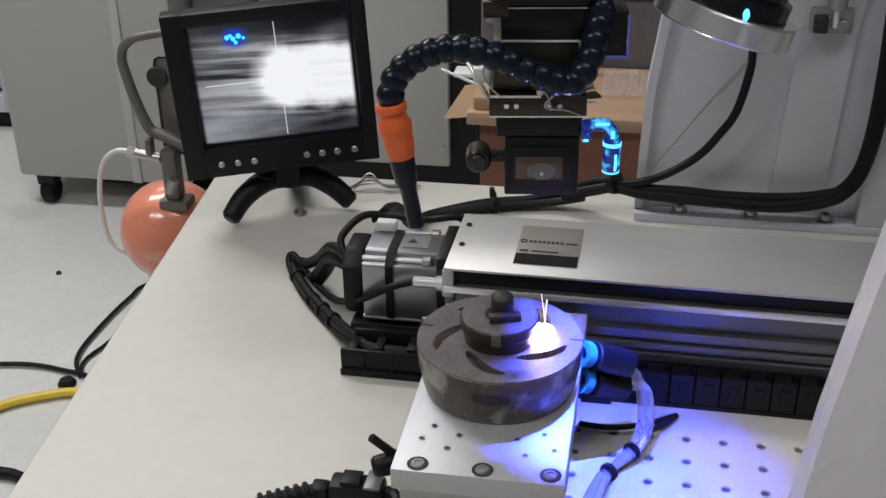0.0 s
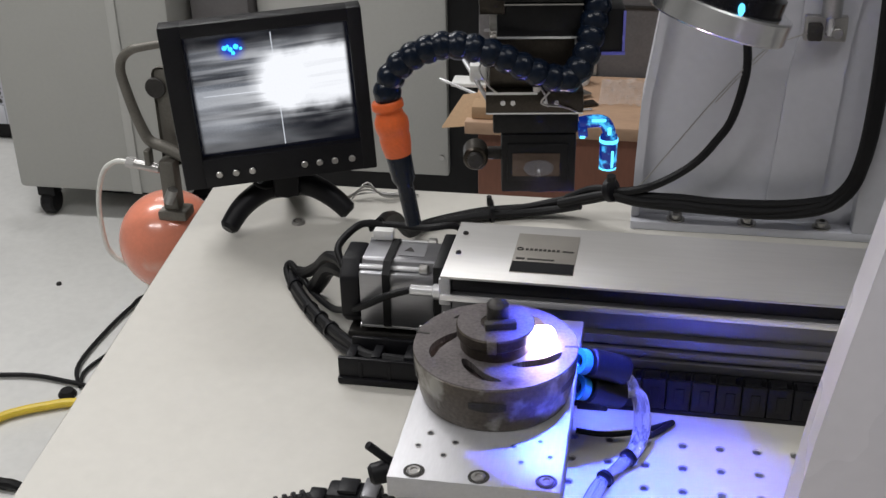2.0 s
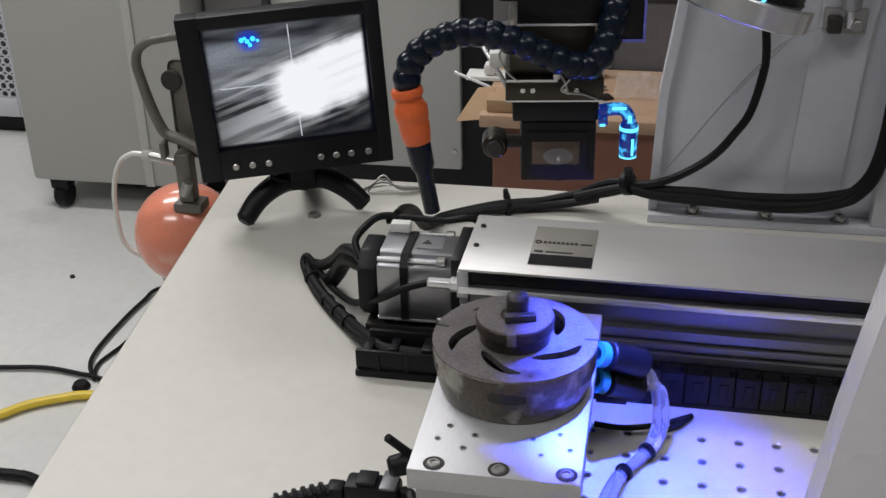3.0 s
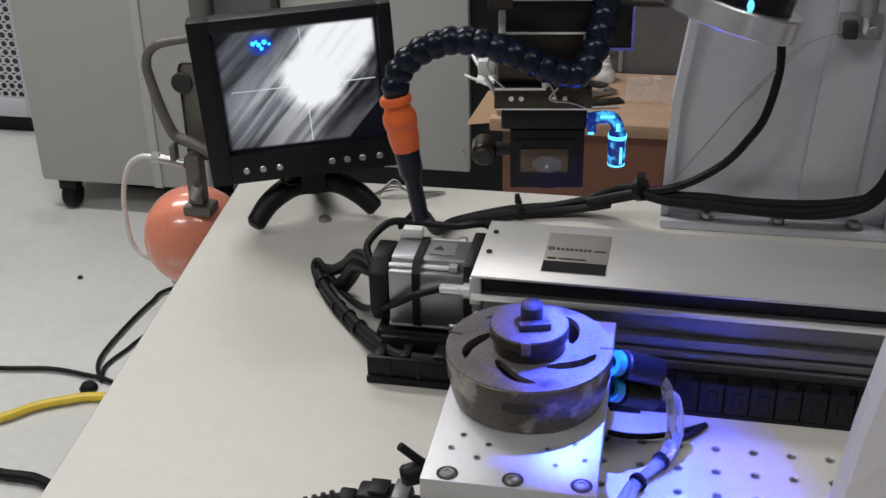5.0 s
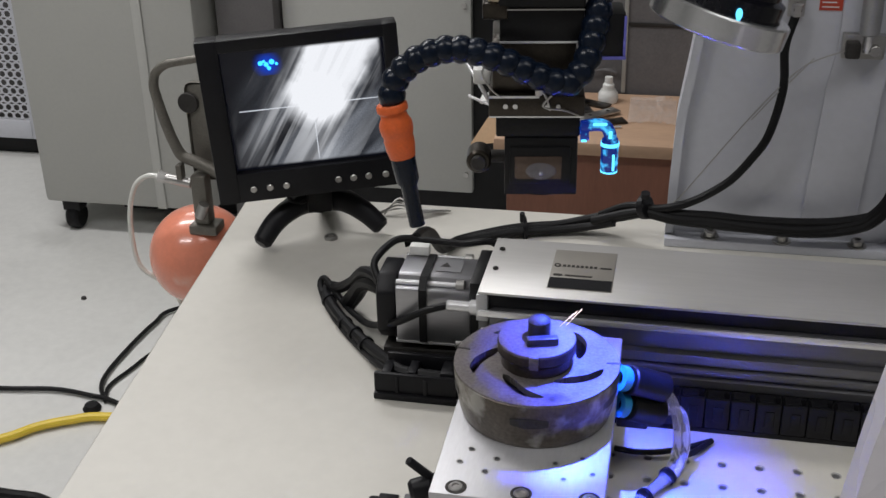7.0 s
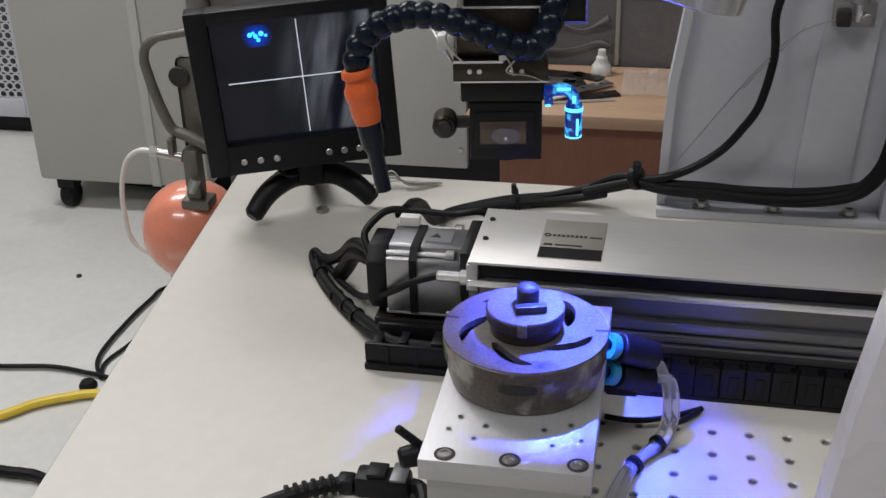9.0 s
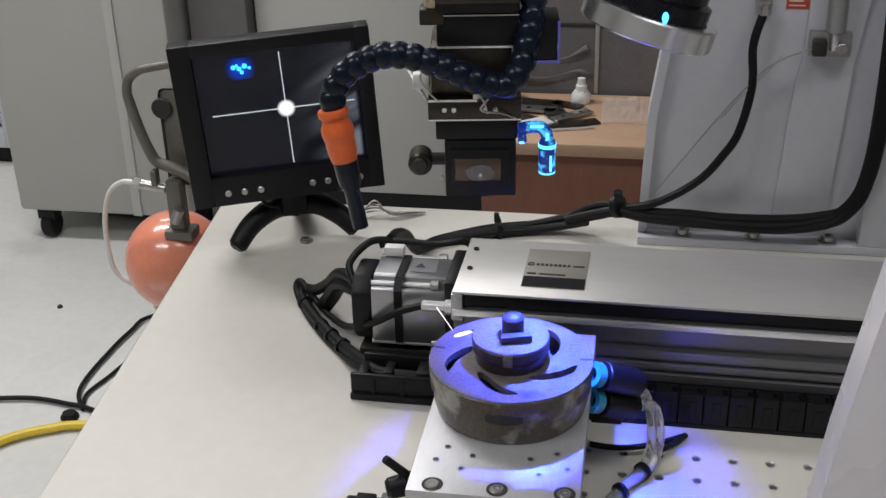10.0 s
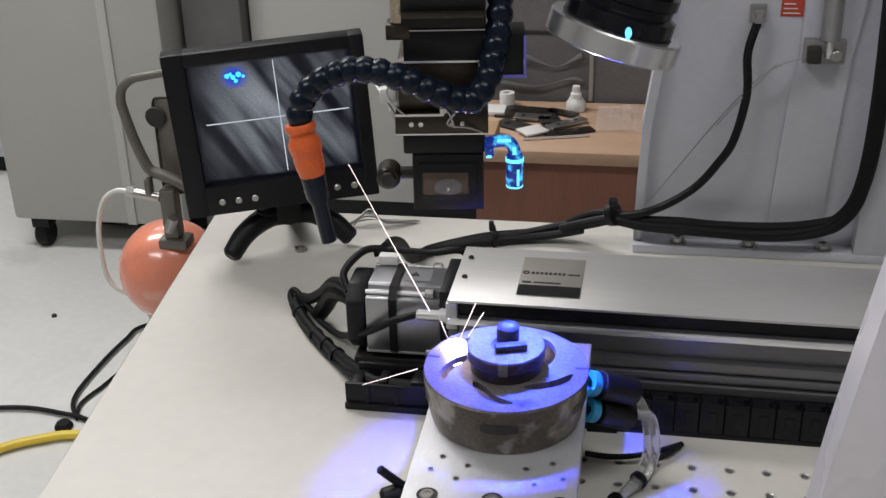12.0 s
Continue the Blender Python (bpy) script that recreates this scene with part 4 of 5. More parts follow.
def head():
    h = thing("welding_head", HEAD, "black laser welding head with hose, lamp and side camera", "laser head")
    X, Y, Z = HEAD
    part("lens_box", box(X - 0.0215, X + 0.0205, Y + 0.0005, Y + 0.046, Z - 0.0015, Z + 0.034, 0.001), M_BLACK, h)
    win = part("window_frame", box(X - 0.0185, X + 0.0165, Y - 0.0012, Y + 0.0003, Z + 0.006, Z + 0.029, 0.0008), M_BLACK, h)
    part("window", box(X - 0.0155, X + 0.0115, Y - 0.002, Y - 0.0014, Z + 0.0095, Z + 0.0235, 0.0003), M_SMOKE, win, "brownish mirror window with a bright glint")
    # polished ball added where the window shows a glint
    part("glint_ball", ball((X - 0.0005, Y - 0.0036, Z + 0.0135), 0.001, 12), M_RAIL, win, "tiny polished ball for the window's glint")
    part("glass_lens", lathe([(0.0085, 0), (0.0085, 0.0006), (0.006, 0.0016), (0.0, 0.0022)], seg=28, m=Matrix.Translation((X - 0.0005, Y - 0.0021, Z + 0.0145)) @ pose(0, 0, 0, 90) @ Matrix.Diagonal((1, 0.6, 0.4, 1))), M_LENS, win, "glass lens behind the window")
    part("nozzle_ring", lathe([(0.013, -0.004), (0.016, -0.003), (0.016, 0.0), (0.012, 0.0), (0.012, -0.004)], (X, Y + 0.023, Z - 0.0016), 32), M_BLACK, h)
    part("neck", box(X - 0.0265, X + 0.0215, Y + 0.001, Y + 0.048, Z + 0.0342, Z + 0.0475, 0.0015), M_BLACK, h)
    pl = part("clamp_plate", box(X - 0.0305, X + 0.0235, Y - 0.003, Y + 0.05, Z + 0.0478, Z + 0.0605, 0.0008), M_GUN, h)
    part("bright_edge", box(X - 0.0303, X - 0.002, Y - 0.0034, Y - 0.0028, Z + 0.0592, Z + 0.0606, 0), M_RAIL, pl)
    part("bright_edge", box(X - 0.0303, X + 0.0233, Y - 0.0034, Y - 0.0028, Z + 0.0477, Z + 0.0486, 0), M_RAIL, pl)
    for dx in (-0.021, -0.0155, 0.0025, 0.0085):
        part("screw", rod((X + dx, Y - 0.0042, Z + 0.0545), (X + dx, Y - 0.0029, Z + 0.0545), 0.0014, seg=12), M_RAIL, pl)
    part("prism_block", box(X - 0.0285, X + 0.018, Y + 0.002, Y + 0.047, Z + 0.0607, Z + 0.09, 0.001), M_GUN, h, "dark bronze-grey machined block")
    part("upper_block", box(X - 0.0245, X + 0.022, Y + 0.002, Y + 0.048, Z + 0.0902, Z + 0.109, 0.001), M_BLACK, h)
    part("upper_edge", box(X - 0.0245, X + 0.022, Y + 0.0012, Y + 0.0019, Z + 0.0895, Z + 0.0906, 0), M_RAIL, h)
    part("upper_edge", box(X - 0.0245, X + 0.022, Y + 0.0012, Y + 0.0019, Z + 0.108, Z + 0.1088, 0), M_STEEL, h)
    part("beam_tube", box(X - 0.0255, X + 0.0225, Y + 0.001, Y + 0.05, Z + 0.1092, Z + 0.27, 0.0015), M_BLACK, h)
    part("mount_arm", box(X - 0.02, X + 0.02, Y + 0.0505, 0.345, Z + 0.20, Z + 0.24, 0.002), M_WHITE, h, "white mounting arm back to the column")
    # knurled adjuster with cover, left of the lens box
    k = part("adjuster_knob", rod((X - 0.0365, Y + 0.004, Z + 0.0175), (X - 0.0365, Y + 0.02, Z + 0.0175), 0.0072, seg=24, chamfer=0.0012), M_GUN, h, "grey knurled adjuster knob")
    part("knob_core", rod((X - 0.0365, Y + 0.0015, Z + 0.0175), (X - 0.0365, Y + 0.0045, Z + 0.0175), 0.0048, seg=20, chamfer=0.0008), M_DARKST, k)
    part("knob_stem", rod((X - 0.0295, Y + 0.014, Z + 0.0175), (X - 0.021, Y + 0.014, Z + 0.0175), 0.0038, seg=16), M_DARKST, k)
    v = part("side_screw", rod((X - 0.0265, Y + 0.006, Z + 0.112), (X - 0.0265, Y + 0.006, Z + 0.13), 0.0048, seg=20, chamfer=0.001), M_BRASS, h, "brass-coloured adjuster screw")
    part("screw_seat", box(X - 0.034, X - 0.02, Y + 0.001, Y + 0.018, Z + 0.103, Z + 0.1118, 0.001), M_GUN, v)
    part("side_bar", rod((X - 0.045, Y + 0.03, Z + 0.072), (X - 0.029, Y + 0.004, Z + 0.053), 0.0013, seg=10), M_RAIL, h)
    for pts in ([(X + 0.002, Y - 0.004, Z + 0.075), (X + 0.006, Y - 0.009, Z + 0.066), (X + 0.0, Y - 0.008, Z + 0.056), (X + 0.012, Y - 0.006, Z + 0.053), (X + 0.0215, Y - 0.002, Z + 0.048)],
                [(X - 0.012, Y - 0.003, Z + 0.072), (X - 0.006, Y - 0.008, Z + 0.07), (X + 0.001, Y - 0.007, Z + 0.062), (X + 0.004, Y - 0.003, Z + 0.052)],
                [(X - 0.026, Y - 0.002, Z + 0.082), (X - 0.034, Y - 0.006, Z + 0.076), (X - 0.03, Y - 0.004, Z + 0.066), (X - 0.024, Y - 0.0035, Z + 0.06)]):
        part("wire", tube(pts, 0.0006, 6), M_STEEL, h, "thin grey wire")
    part("bracket_post", box(X - 0.0045, X - 0.0005, Y - 0.004, Y + 0.001, Z + 0.0607, Z + 0.076, 0.0006), M_STEEL, h)
    part("side_connector", box(X - 0.0395, X - 0.0295, Y + 0.006, Y + 0.016, Z + 0.064, Z + 0.073, 0.0015), M_WPLAST, h, "small white connector")
    part("ledge", box(X - 0.0245, X + 0.022, Y - 0.004, Y + 0.0015, Z + 0.1165, Z + 0.1195, 0.0006), M_GUN, h)
    # side camera housing; violet strips paint the blue lamp's reflection on its edges
    cbox = part("side_camera", box(X + 0.0285, X + 0.045, Y + 0.004, Y + 0.03, Z + 0.0805, Z + 0.105, 0.001), M_BLACK, h, "small square black camera with a bright edge")
    part("edge_reflection", box(X + 0.0287, X + 0.0456, Y + 0.003, Y + 0.0038, Z + 0.0795, Z + 0.0812, 0), M_LEDRIM, cbox)
    part("edge_reflection", box(X + 0.0438, X + 0.0452, Y + 0.003, Y + 0.0038, Z + 0.0815, Z + 0.104, 0), M_LEDRIM, cbox)
    # elbow fitting with the blue pointing lamp
    el = part("lamp_elbow", tube([(X + 0.0225, Y + 0.003, Z + 0.04), (X + 0.0295, Y + 0.002, Z + 0.0415), (X + 0.0355, Y + 0.0015, Z + 0.041), (X + 0.0383, Y + 0.001, Z + 0.037), (X + 0.0388, Y + 0.001, Z + 0.033)], 0.0037, 14), M_LEDBODY, h, "clear elbow glowing blue")
    # glowing strips paint the cyan highlights along the elbow
    part("elbow_top", box(X + 0.0285, X + 0.0365, Y - 0.003, Y - 0.0022, Z + 0.0425, Z + 0.0442, 0.0004), M_LEDGLINT, el, "cyan highlight made to glow")
    part("elbow_edge", box(X + 0.0375, X + 0.0395, Y - 0.0036, Y - 0.003, Z + 0.035, Z + 0.0395, 0.0004), M_LEDGLINT, el, "cyan highlight made to glow")
    part("elbow_edge", box(X + 0.0222, X + 0.0252, Y - 0.0022, Y - 0.0016, Z + 0.0325, Z + 0.034, 0.0004), M_LEDGLINT, el, "cyan highlight made to glow")
    part("elbow_ring", rod((X + 0.0215, Y + 0.003, Z + 0.036), (X + 0.0265, Y + 0.003, Z + 0.0365), 0.0046, seg=16), M_LEDBODY, el)
    LX, LY = X + 0.0388, Y + 0.001
    lb = part("lamp_barrel", lathe([(0.0042, 0), (0.0047, 0), (0.005, 0.004), (0.005, 0.018), (0.0046, 0.02), (0.0042, 0.02), (0.0042, 0)], (LX, LY, Z + 0.0135), 24), M_LEDBODY, h, "dark blue translucent lamp barrel")
    part("ring_glint", lathe([(0.0051, 0.0), (0.0053, 0.0), (0.0053, 0.0022), (0.0051, 0.0022), (0.0051, 0)], (LX, LY, Z + 0.0295), 24), M_LEDGLINT, lb)
    part("strip_glint", box(LX + 0.0012, LX + 0.0026, LY - 0.0052, LY - 0.0046, Z + 0.0155, Z + 0.0255, 0), M_LEDGLINT, lb)
    part("ring_glint", lathe([(0.0046, 0.0), (0.0049, 0.0), (0.0049, 0.001), (0.0046, 0.001), (0.0046, 0)], (LX, LY, Z + 0.0133), 24), M_LEDGLINT, lb)
    part("lamp_seat", lathe([(0.0041, 0.0), (0.0041, 0.001), (0.0, 0.001), (0.0, 0.0)], (LX, LY, Z + 0.0233), 24), M_BLACK, lb)
    part("lamp_face", lathe([(0.002, 0.0), (0.002, 0.0005), (0.0, 0.0005), (0.0, 0.0)], (LX + 0.0001, LY + 0.001, Z + 0.0226), 20), M_LED, lb, "bright blue lamp face")
    # segmented hose to the orange nozzle
    hose = spline([(X + 0.031, Y + 0.012, Z + 0.125), (X + 0.030, Y + 0.006, Z + 0.110), (X + 0.027, Y - 0.001, Z + 0.095), (X + 0.022, Y - 0.009, Z + 0.080), (X + 0.013, Y - 0.012, Z + 0.071), (X - 0.003, Y - 0.0135, Z + 0.0755), (X - 0.022, Y - 0.0127, Z + 0.084), (X - 0.038, Y - 0.0115, Z + 0.089), (X - 0.052, Y - 0.0105, Z + 0.09), (X - 0.0633, Y - 0.01, Z + 0.087), (X - 0.0743, Y - 0.0094, Z + 0.081), (X - 0.082, Y - 0.0093, Z + 0.072), (X - 0.0848, Y - 0.0098, Z + 0.0615)], 14)
    acc = 0.0
    for i in range(1, len(hose)):
        acc += (hose[i] - hose[i - 1]).length
        if acc >= 0.0082 or i == 1:
            acc = 0.0
            d = (hose[min(i + 2, len(hose) - 1)] - hose[i - 1]).normalized()
            bm = lathe([(0.0052, -0.006), (0.0066, -0.0045), (0.0078, -0.0018), (0.0079, 0.0008), (0.0074, 0.0026), (0.0064, 0.0044), (0.0058, 0.0062), (0.0, 0.0062)], seg=22, m=Matrix.Translation(hose[i]) @ d.to_track_quat("Z", "Y").to_matrix().to_4x4())
            part("hose_link", bm, M_HOSE, h)
    tail, tip = Vector((X - 0.0848, Y - 0.01, Z + 0.0588)), Vector((X - 0.0719, Y - 0.0138, Z - 0.0152))
    d = (tip - tail).normalized()
    q = d.to_track_quat("Z", "Y").to_matrix().to_4x4()
    noz = part("orange_nozzle", lathe([(0.0, 0), (0.0082, 0), (0.0089, 0.001), (0.0089, 0.004), (0.0074, 0.0058), (0.0078, 0.008), (0.0094, 0.0112), (0.0096, 0.0145), (0.0092, 0.0175), (0.0084, 0.0195), (0.0088, 0.0215), (0.0084, 0.027), (0.0074, 0.032), (0.0, 0.032)], seg=28, m=Matrix.Translation(tail) @ q), M_ORANGE, h, "orange hose nozzle")
    part("nozzle_tip", lathe([(0.0, 0.0322), (0.0072, 0.0322), (0.0068, 0.046), (0.0048, 0.050), (0.0046, 0.0745), (0.003, 0.075), (0.0, 0.072)], seg=24, m=Matrix.Translation(tail) @ q), M_HOSE, noz, "black tapered nozzle tip")
    # ring lamp housing high on the right, tilted
    ax = Vector((-0.30, -0.05, -0.95)).normalized()
    rq = Matrix.Translation((X + 0.0925, Y - 0.011, Z + 0.108)) @ ax.to_track_quat("Z", "Y").to_matrix().to_4x4()
    rl = part("lens_hood", lathe([(0.0, -0.09), (0.022, -0.09), (0.024, -0.045), (0.0275, -0.04), (0.0275, -0.034), (0.0262, -0.033), (0.0262, -0.029), (0.0285, -0.028), (0.0285, -0.022), (0.0272, -0.021), (0.0272, -0.017), (0.0305, -0.015), (0.0305, 0.005), (0.02, 0.006), (0.0, 0.002)], seg=56, m=rq), M_GLOSS, h, "black ribbed lens barrel with a bright metal rim")
    part("rim", lathe([(0.031, -0.006), (0.0362, -0.006), (0.0372, -0.005), (0.0372, 0.006), (0.0362, 0.007), (0.031, 0.007), (0.031, -0.006)], seg=64, m=rq), M_RIM, rl, "broad silver rim")
    # glowing spot put on the barrel for a blue reflection
    part("blue_reflection", ball((X + 0.0965, Y - 0.0425, Z + 0.1175), 0.0022, 12, scale=(0.8, 0.5, 1.4)), M_LEDGLINT, rl, "small glowing blue spot for a reflection")
    part("hood_arm", box(X + 0.0226, X + 0.09, Y + 0.02, Y + 0.04, Z + 0.205, Z + 0.22, 0.002), M_BLACK, h)
    return h


M_SMOKE = mat("brown mirror glass", (0.10, 0.07, 0.055), 0.12, 0.4, 0.2, 30, 0)
M_GLOSS = mat("glossy black lens paint", (0.006, 0.006, 0.009), 0.2, 0, 0.2, 40, 0.02)
# violet colour standing for the blue lamp's light on the camera edges
M_LEDRIM = mat("violet lamp reflection", (0.2, 0.2, 0.75), 0.25, 0.3, 0.1, 60, 0.02)
WELD = head()


# ---- weld arc and sparks ----
def arc():
    a = thing("weld_arc", (-0.097, -0.062, 0.1), "white-hot welding arc in a slot of the impeller", "weld arc")
    bm = bmesh.new()
    for dx, dy, dz, r, k in ((0, 0, 0, 0.0082, 1.05), (0.0035, 0.001, 0.0015, 0.0064, 1.1), (-0.005, -0.001, -0.002, 0.0056, 0.85)):
        ball((-0.097 + dx, -0.062 + dy, 0.1 + dz), r, 16, bm, (1, 1, k))
    part("core", bm, M_FLASH, a)
    return a


ARC = arc()


def bead():
    b = thing("weld_bead", (0, 0, 0), "flat white-hot weld bead along a slot edge", "weld bead")
    part("bead", ball((0, 0, 0), 0.0075, 24, scale=(1, 0.3, 0.14)), M_BEAD, b, "", True)
    return b


M_BEAD = glow("white-hot bead", (1.0, 0.9, 0.95), 3.0)
BEAD = bead()


def spark(length):
    s = thing("spark", (0, 0, 0), "thin incandescent spark streak over the weld", "spark", "sparks")
    part("streak", rod((0, 0, -length / 2), (0, 0, length / 2), 0.00013, 0.0003, seg=8), M_SPARK, s, "", True)
    return s


# seconds, and the two ends (x, z) of the streak at that moment, in the plane of the weld
SPARK_ROWS = [(0, -0.098, 0.140, -0.095, 0.118), (0, -0.0955, 0.121, -0.0945, 0.136), (2.5, -0.093, 0.152, -0.092, 0.128), (6.5, -0.068, 0.219, -0.057, 0.234), (6.5, -0.212, 0.093, -0.201, 0.102), (6.5, -0.119, 0.150, -0.117, 0.140),
              (7, -0.105, 0.134, -0.096, 0.146), (7, -0.109, 0.133, -0.100, 0.143), (7, -0.104, 0.139, -0.099, 0.144), (9.5, -0.135, 0.141, -0.133, 0.134), (10, -0.160, 0.124, -0.170, 0.140), (10.5, -0.137, 0.134, -0.133, 0.147), (10.5, -0.064, 0.145, -0.061, 0.132),
              (11, -0.148, 0.119, -0.137, 0.144), (11.5, -0.152, 0.121, -0.142, 0.144), (12, -0.217, 0.240, -0.171, 0.144), (12, -0.217, 0.086, -0.180, 0.101), (12, -0.152, 0.126, -0.142, 0.151), (12, -0.147, 0.127, -0.137, 0.145), (12, -0.160, 0.125, -0.164, 0.137)]
SPARKS = [(row, spark(math.hypot(row[3] - row[1], row[4] - row[2]))) for row in SPARK_ROWS]


# ---- near enclosure plate ----
def enclosure():
    e = thing("enclosure_post", (0.12, -0.2, 0), "pale lilac-white sloping machine enclosure post", "machine frame")
    # slanting edge line in the plane y = -0.2
    out = [(0.022, 0.0), (0.0395, 0.125), (0.0455, 0.175), (0.0525, 0.22), (0.0625, 0.282), (0.0865, 0.43), (0.30, 0.43), (0.30, 0.0)]
    part("post", prism(out, 0.2, 0.225, 0.003, UPRIGHT), M_PILLAR, e)
    return e


enclosure()


# ---- beside and behind the table ----
def lever_pump():
    b = thing("orange_float", (-0.59, 0.5, FLOOR), "glossy salmon-orange ball with a grey lever on a stand", "ball float")
    C = Vector((-0.586, 0.5, -0.132))
    part("ball", ball(C, 0.06, 40), M_BALL, b)
    part("stand", rod((-0.575, 0.51, FLOOR + 0.02), (-0.58, 0.505, C.z - 0.056), 0.012, seg=16), M_LEVER, b)
    part("stand_foot", rod((-0.575, 0.51, FLOOR), (-0.575, 0.51, FLOOR + 0.0198), 0.09, seg=32, chamfer=0.004), M_LEVER, b)
    c = part("clamp_foot", box(-0.580, -0.546, 0.46, 0.488, -0.088, -0.076, 0.003), M_LEVER, b, "dull metal clamp foot")
    part("clamp_upright", box(-0.573, -0.555, 0.464, 0.484, -0.0758, -0.016, 0.003), M_LEVER, c)
    part("pin", rod((-0.562, 0.455, -0.061), (-0.555, 0.455, -0.045), 0.006, seg=16), M_STEEL, c)
    part("lever", tube([(-0.54, 0.475, -0.016), (-0.553, 0.475, -0.009), (-0.568, 0.475, -0.002), (-0.583, 0.475, 0.004), (-0.591, 0.475, 0.02), (-0.598, 0.475, 0.043), (-0.604, 0.475, 0.07), (-0.606, 0.475, 0.085), (-0.602, 0.475, 0.099), (-0.59, 0.475, 0.109), (-0.575, 0.475, 0.113), (-0.545, 0.475, 0.119)], lambda k: 0.0072 - 0.0028 * k, 14), M_LEVER, b, "bent grey metal lever")
    part("side_plate", box(-0.578, -0.545, 0.49, 0.498, -0.03, 0.085, 0.008), M_LEVER, b)
    part("pivot", rod((-0.574, 0.486, 0.062), (-0.574, 0.4895, 0.062), 0.012, seg=20, chamfer=0.001), M_DARKST, b)
    v = part("valve", rod((-0.604, 0.47, -0.022), (-0.573, 0.47, -0.027), 0.0055, seg=16, chamfer=0.001), M_STEEL, b, "dull nickelled air valve")
    part("valve_nut", rod((-0.612, 0.47, -0.0205), (-0.603, 0.47, -0.022), 0.0065, seg=6), M_STEEL, v)
    part("valve_stem", box(-0.5885, -0.5815, 0.464, 0.476, -0.022, -0.004, 0.0015), M_LEVER, v)
    cable("air_tube", [(-0.61, 0.47, -0.021), (-0.625, 0.47, -0.021), (-0.641, 0.472, -0.032), (-0.652, 0.474, -0.054), (-0.658, 0.475, -0.086), (-0.657, 0.475, -0.128), (-0.649, 0.475, -0.146), (-0.634, 0.477, -0.158), (-0.615, 0.487, -0.19), (-0.6, 0.5, -0.3)], 0.003, "milky plastic air tube drooping from the valve", M_TUBE)


lever_pump()


def cabinet():
    c = thing("steel_cabinet", (-1.25, 1.9, FLOOR), "tall grey steel equipment cabinet on black castors", "cabinet")
    part("body", box(-1.484, -1.06, 1.66, 2.3, -0.641, 0.7, 0.012), M_CAB, c)
    # pale strip paints the white highlight line along the front seam
    part("seam_highlight", box(-1.198, -1.176, 1.655, 1.659, -0.638, 0.7, 0.002), M_PANEL, c)
    # black block put in for the shadow under the cabinet
    part("dark_base", box(-1.36, -1.065, 1.80, 2.25, -0.71, -0.6415, 0.004), M_PLAST, c)
    for x, y in ((-1.432, 1.70), (-1.12, 1.72), (-1.432, 2.2), (-1.12, 2.2)):
        w = part("castor", rod((x - 0.016, y, FLOOR + 0.031), (x + 0.016, y, FLOOR + 0.031), 0.031, seg=24, chamfer=0.005), M_RUBBER, c, "black rubber castor")
        part("fork", box(x - 0.022, x + 0.022, y - 0.02, y + 0.02, FLOOR + 0.05, -0.6415, 0.003), M_BLACK, w)
    d = thing("control_cabinet", (-0.7, 1.95, FLOOR), "pale grey control cabinet with a flat door", "cabinet")
    # black body widened to stand for the dark gap beside and below the door
    part("body", box(-0.9, -0.34, 1.815, 2.3, -0.70, 0.7, 0.006), M_BLACK, d)
    part("door", box(-0.905, -0.479, 1.79, 1.8145, -0.612, 0.7, 0.005), M_PANEL, d)
    for z in (-0.565, -0.172, 0.22):
        part("door_screw", rod((-0.494, 1.785, z), (-0.494, 1.7898, z), 0.006, seg=14), M_STEEL, d)
    # dark slab added to stand for the dark gap between the cabinets
    g = thing("dark_gap_slab", (-1.0, 2.1, FLOOR), "dark grey slab filling the gap between the cabinets", "machine")
    part("body", box(-1.045, -0.91, 1.75, 2.3, FLOOR, 0.7, 0.006), M_DWALL, g)
    p = thing("perforated_cabinet", (-1.95, 2.3, FLOOR), "white cabinet with a perforated vent panel", "cabinet")
    # perforated front: cells with round holes
    bm = bmesh.new()
    pitch, r, seg = 0.0236, 0.0082, 10
    for i in range(13):
        for j in range(34):
            cx, cz, h = -1.764 - i * pitch, -0.600 + j * pitch, pitch / 2
            R, S = [], []
            for k in range(seg):
                a = 2 * math.pi * k / seg
                cc, ss = math.cos(a), math.sin(a)
                q = h / max(abs(cc), abs(ss))
                R.append(bm.verts.new((cx + r * cc, 2.1, cz + r * ss)))
                S.append(bm.verts.new((cx + q * cc, 2.1, cz + q * ss)))
            for k in range(seg):
                n = (k + 1) % seg
                bm.faces.new((R[k], S[k], S[n], R[n]))
    part("vent_panel", bm, M_WHITE, p, "white steel sheet with rows of round holes")
    part("frame", box(-1.752, -1.73, 2.095, 2.12, -0.665, 0.7, 0.003), M_WHITE, p)
    part("sill", box(-2.2, -1.752, 2.095, 2.12, -0.665, -0.612, 0.003), M_WHITE, p)
    part("body", box(-2.2, -1.735, 2.16, 2.6, -0.66, 0.7, 0.003), M_DWALL, p)
    part("dark_base", box(-2.18, -1.76, 2.13, 2.6, FLOOR, -0.6605, 0.003), M_BLACK, p)


cabinet()


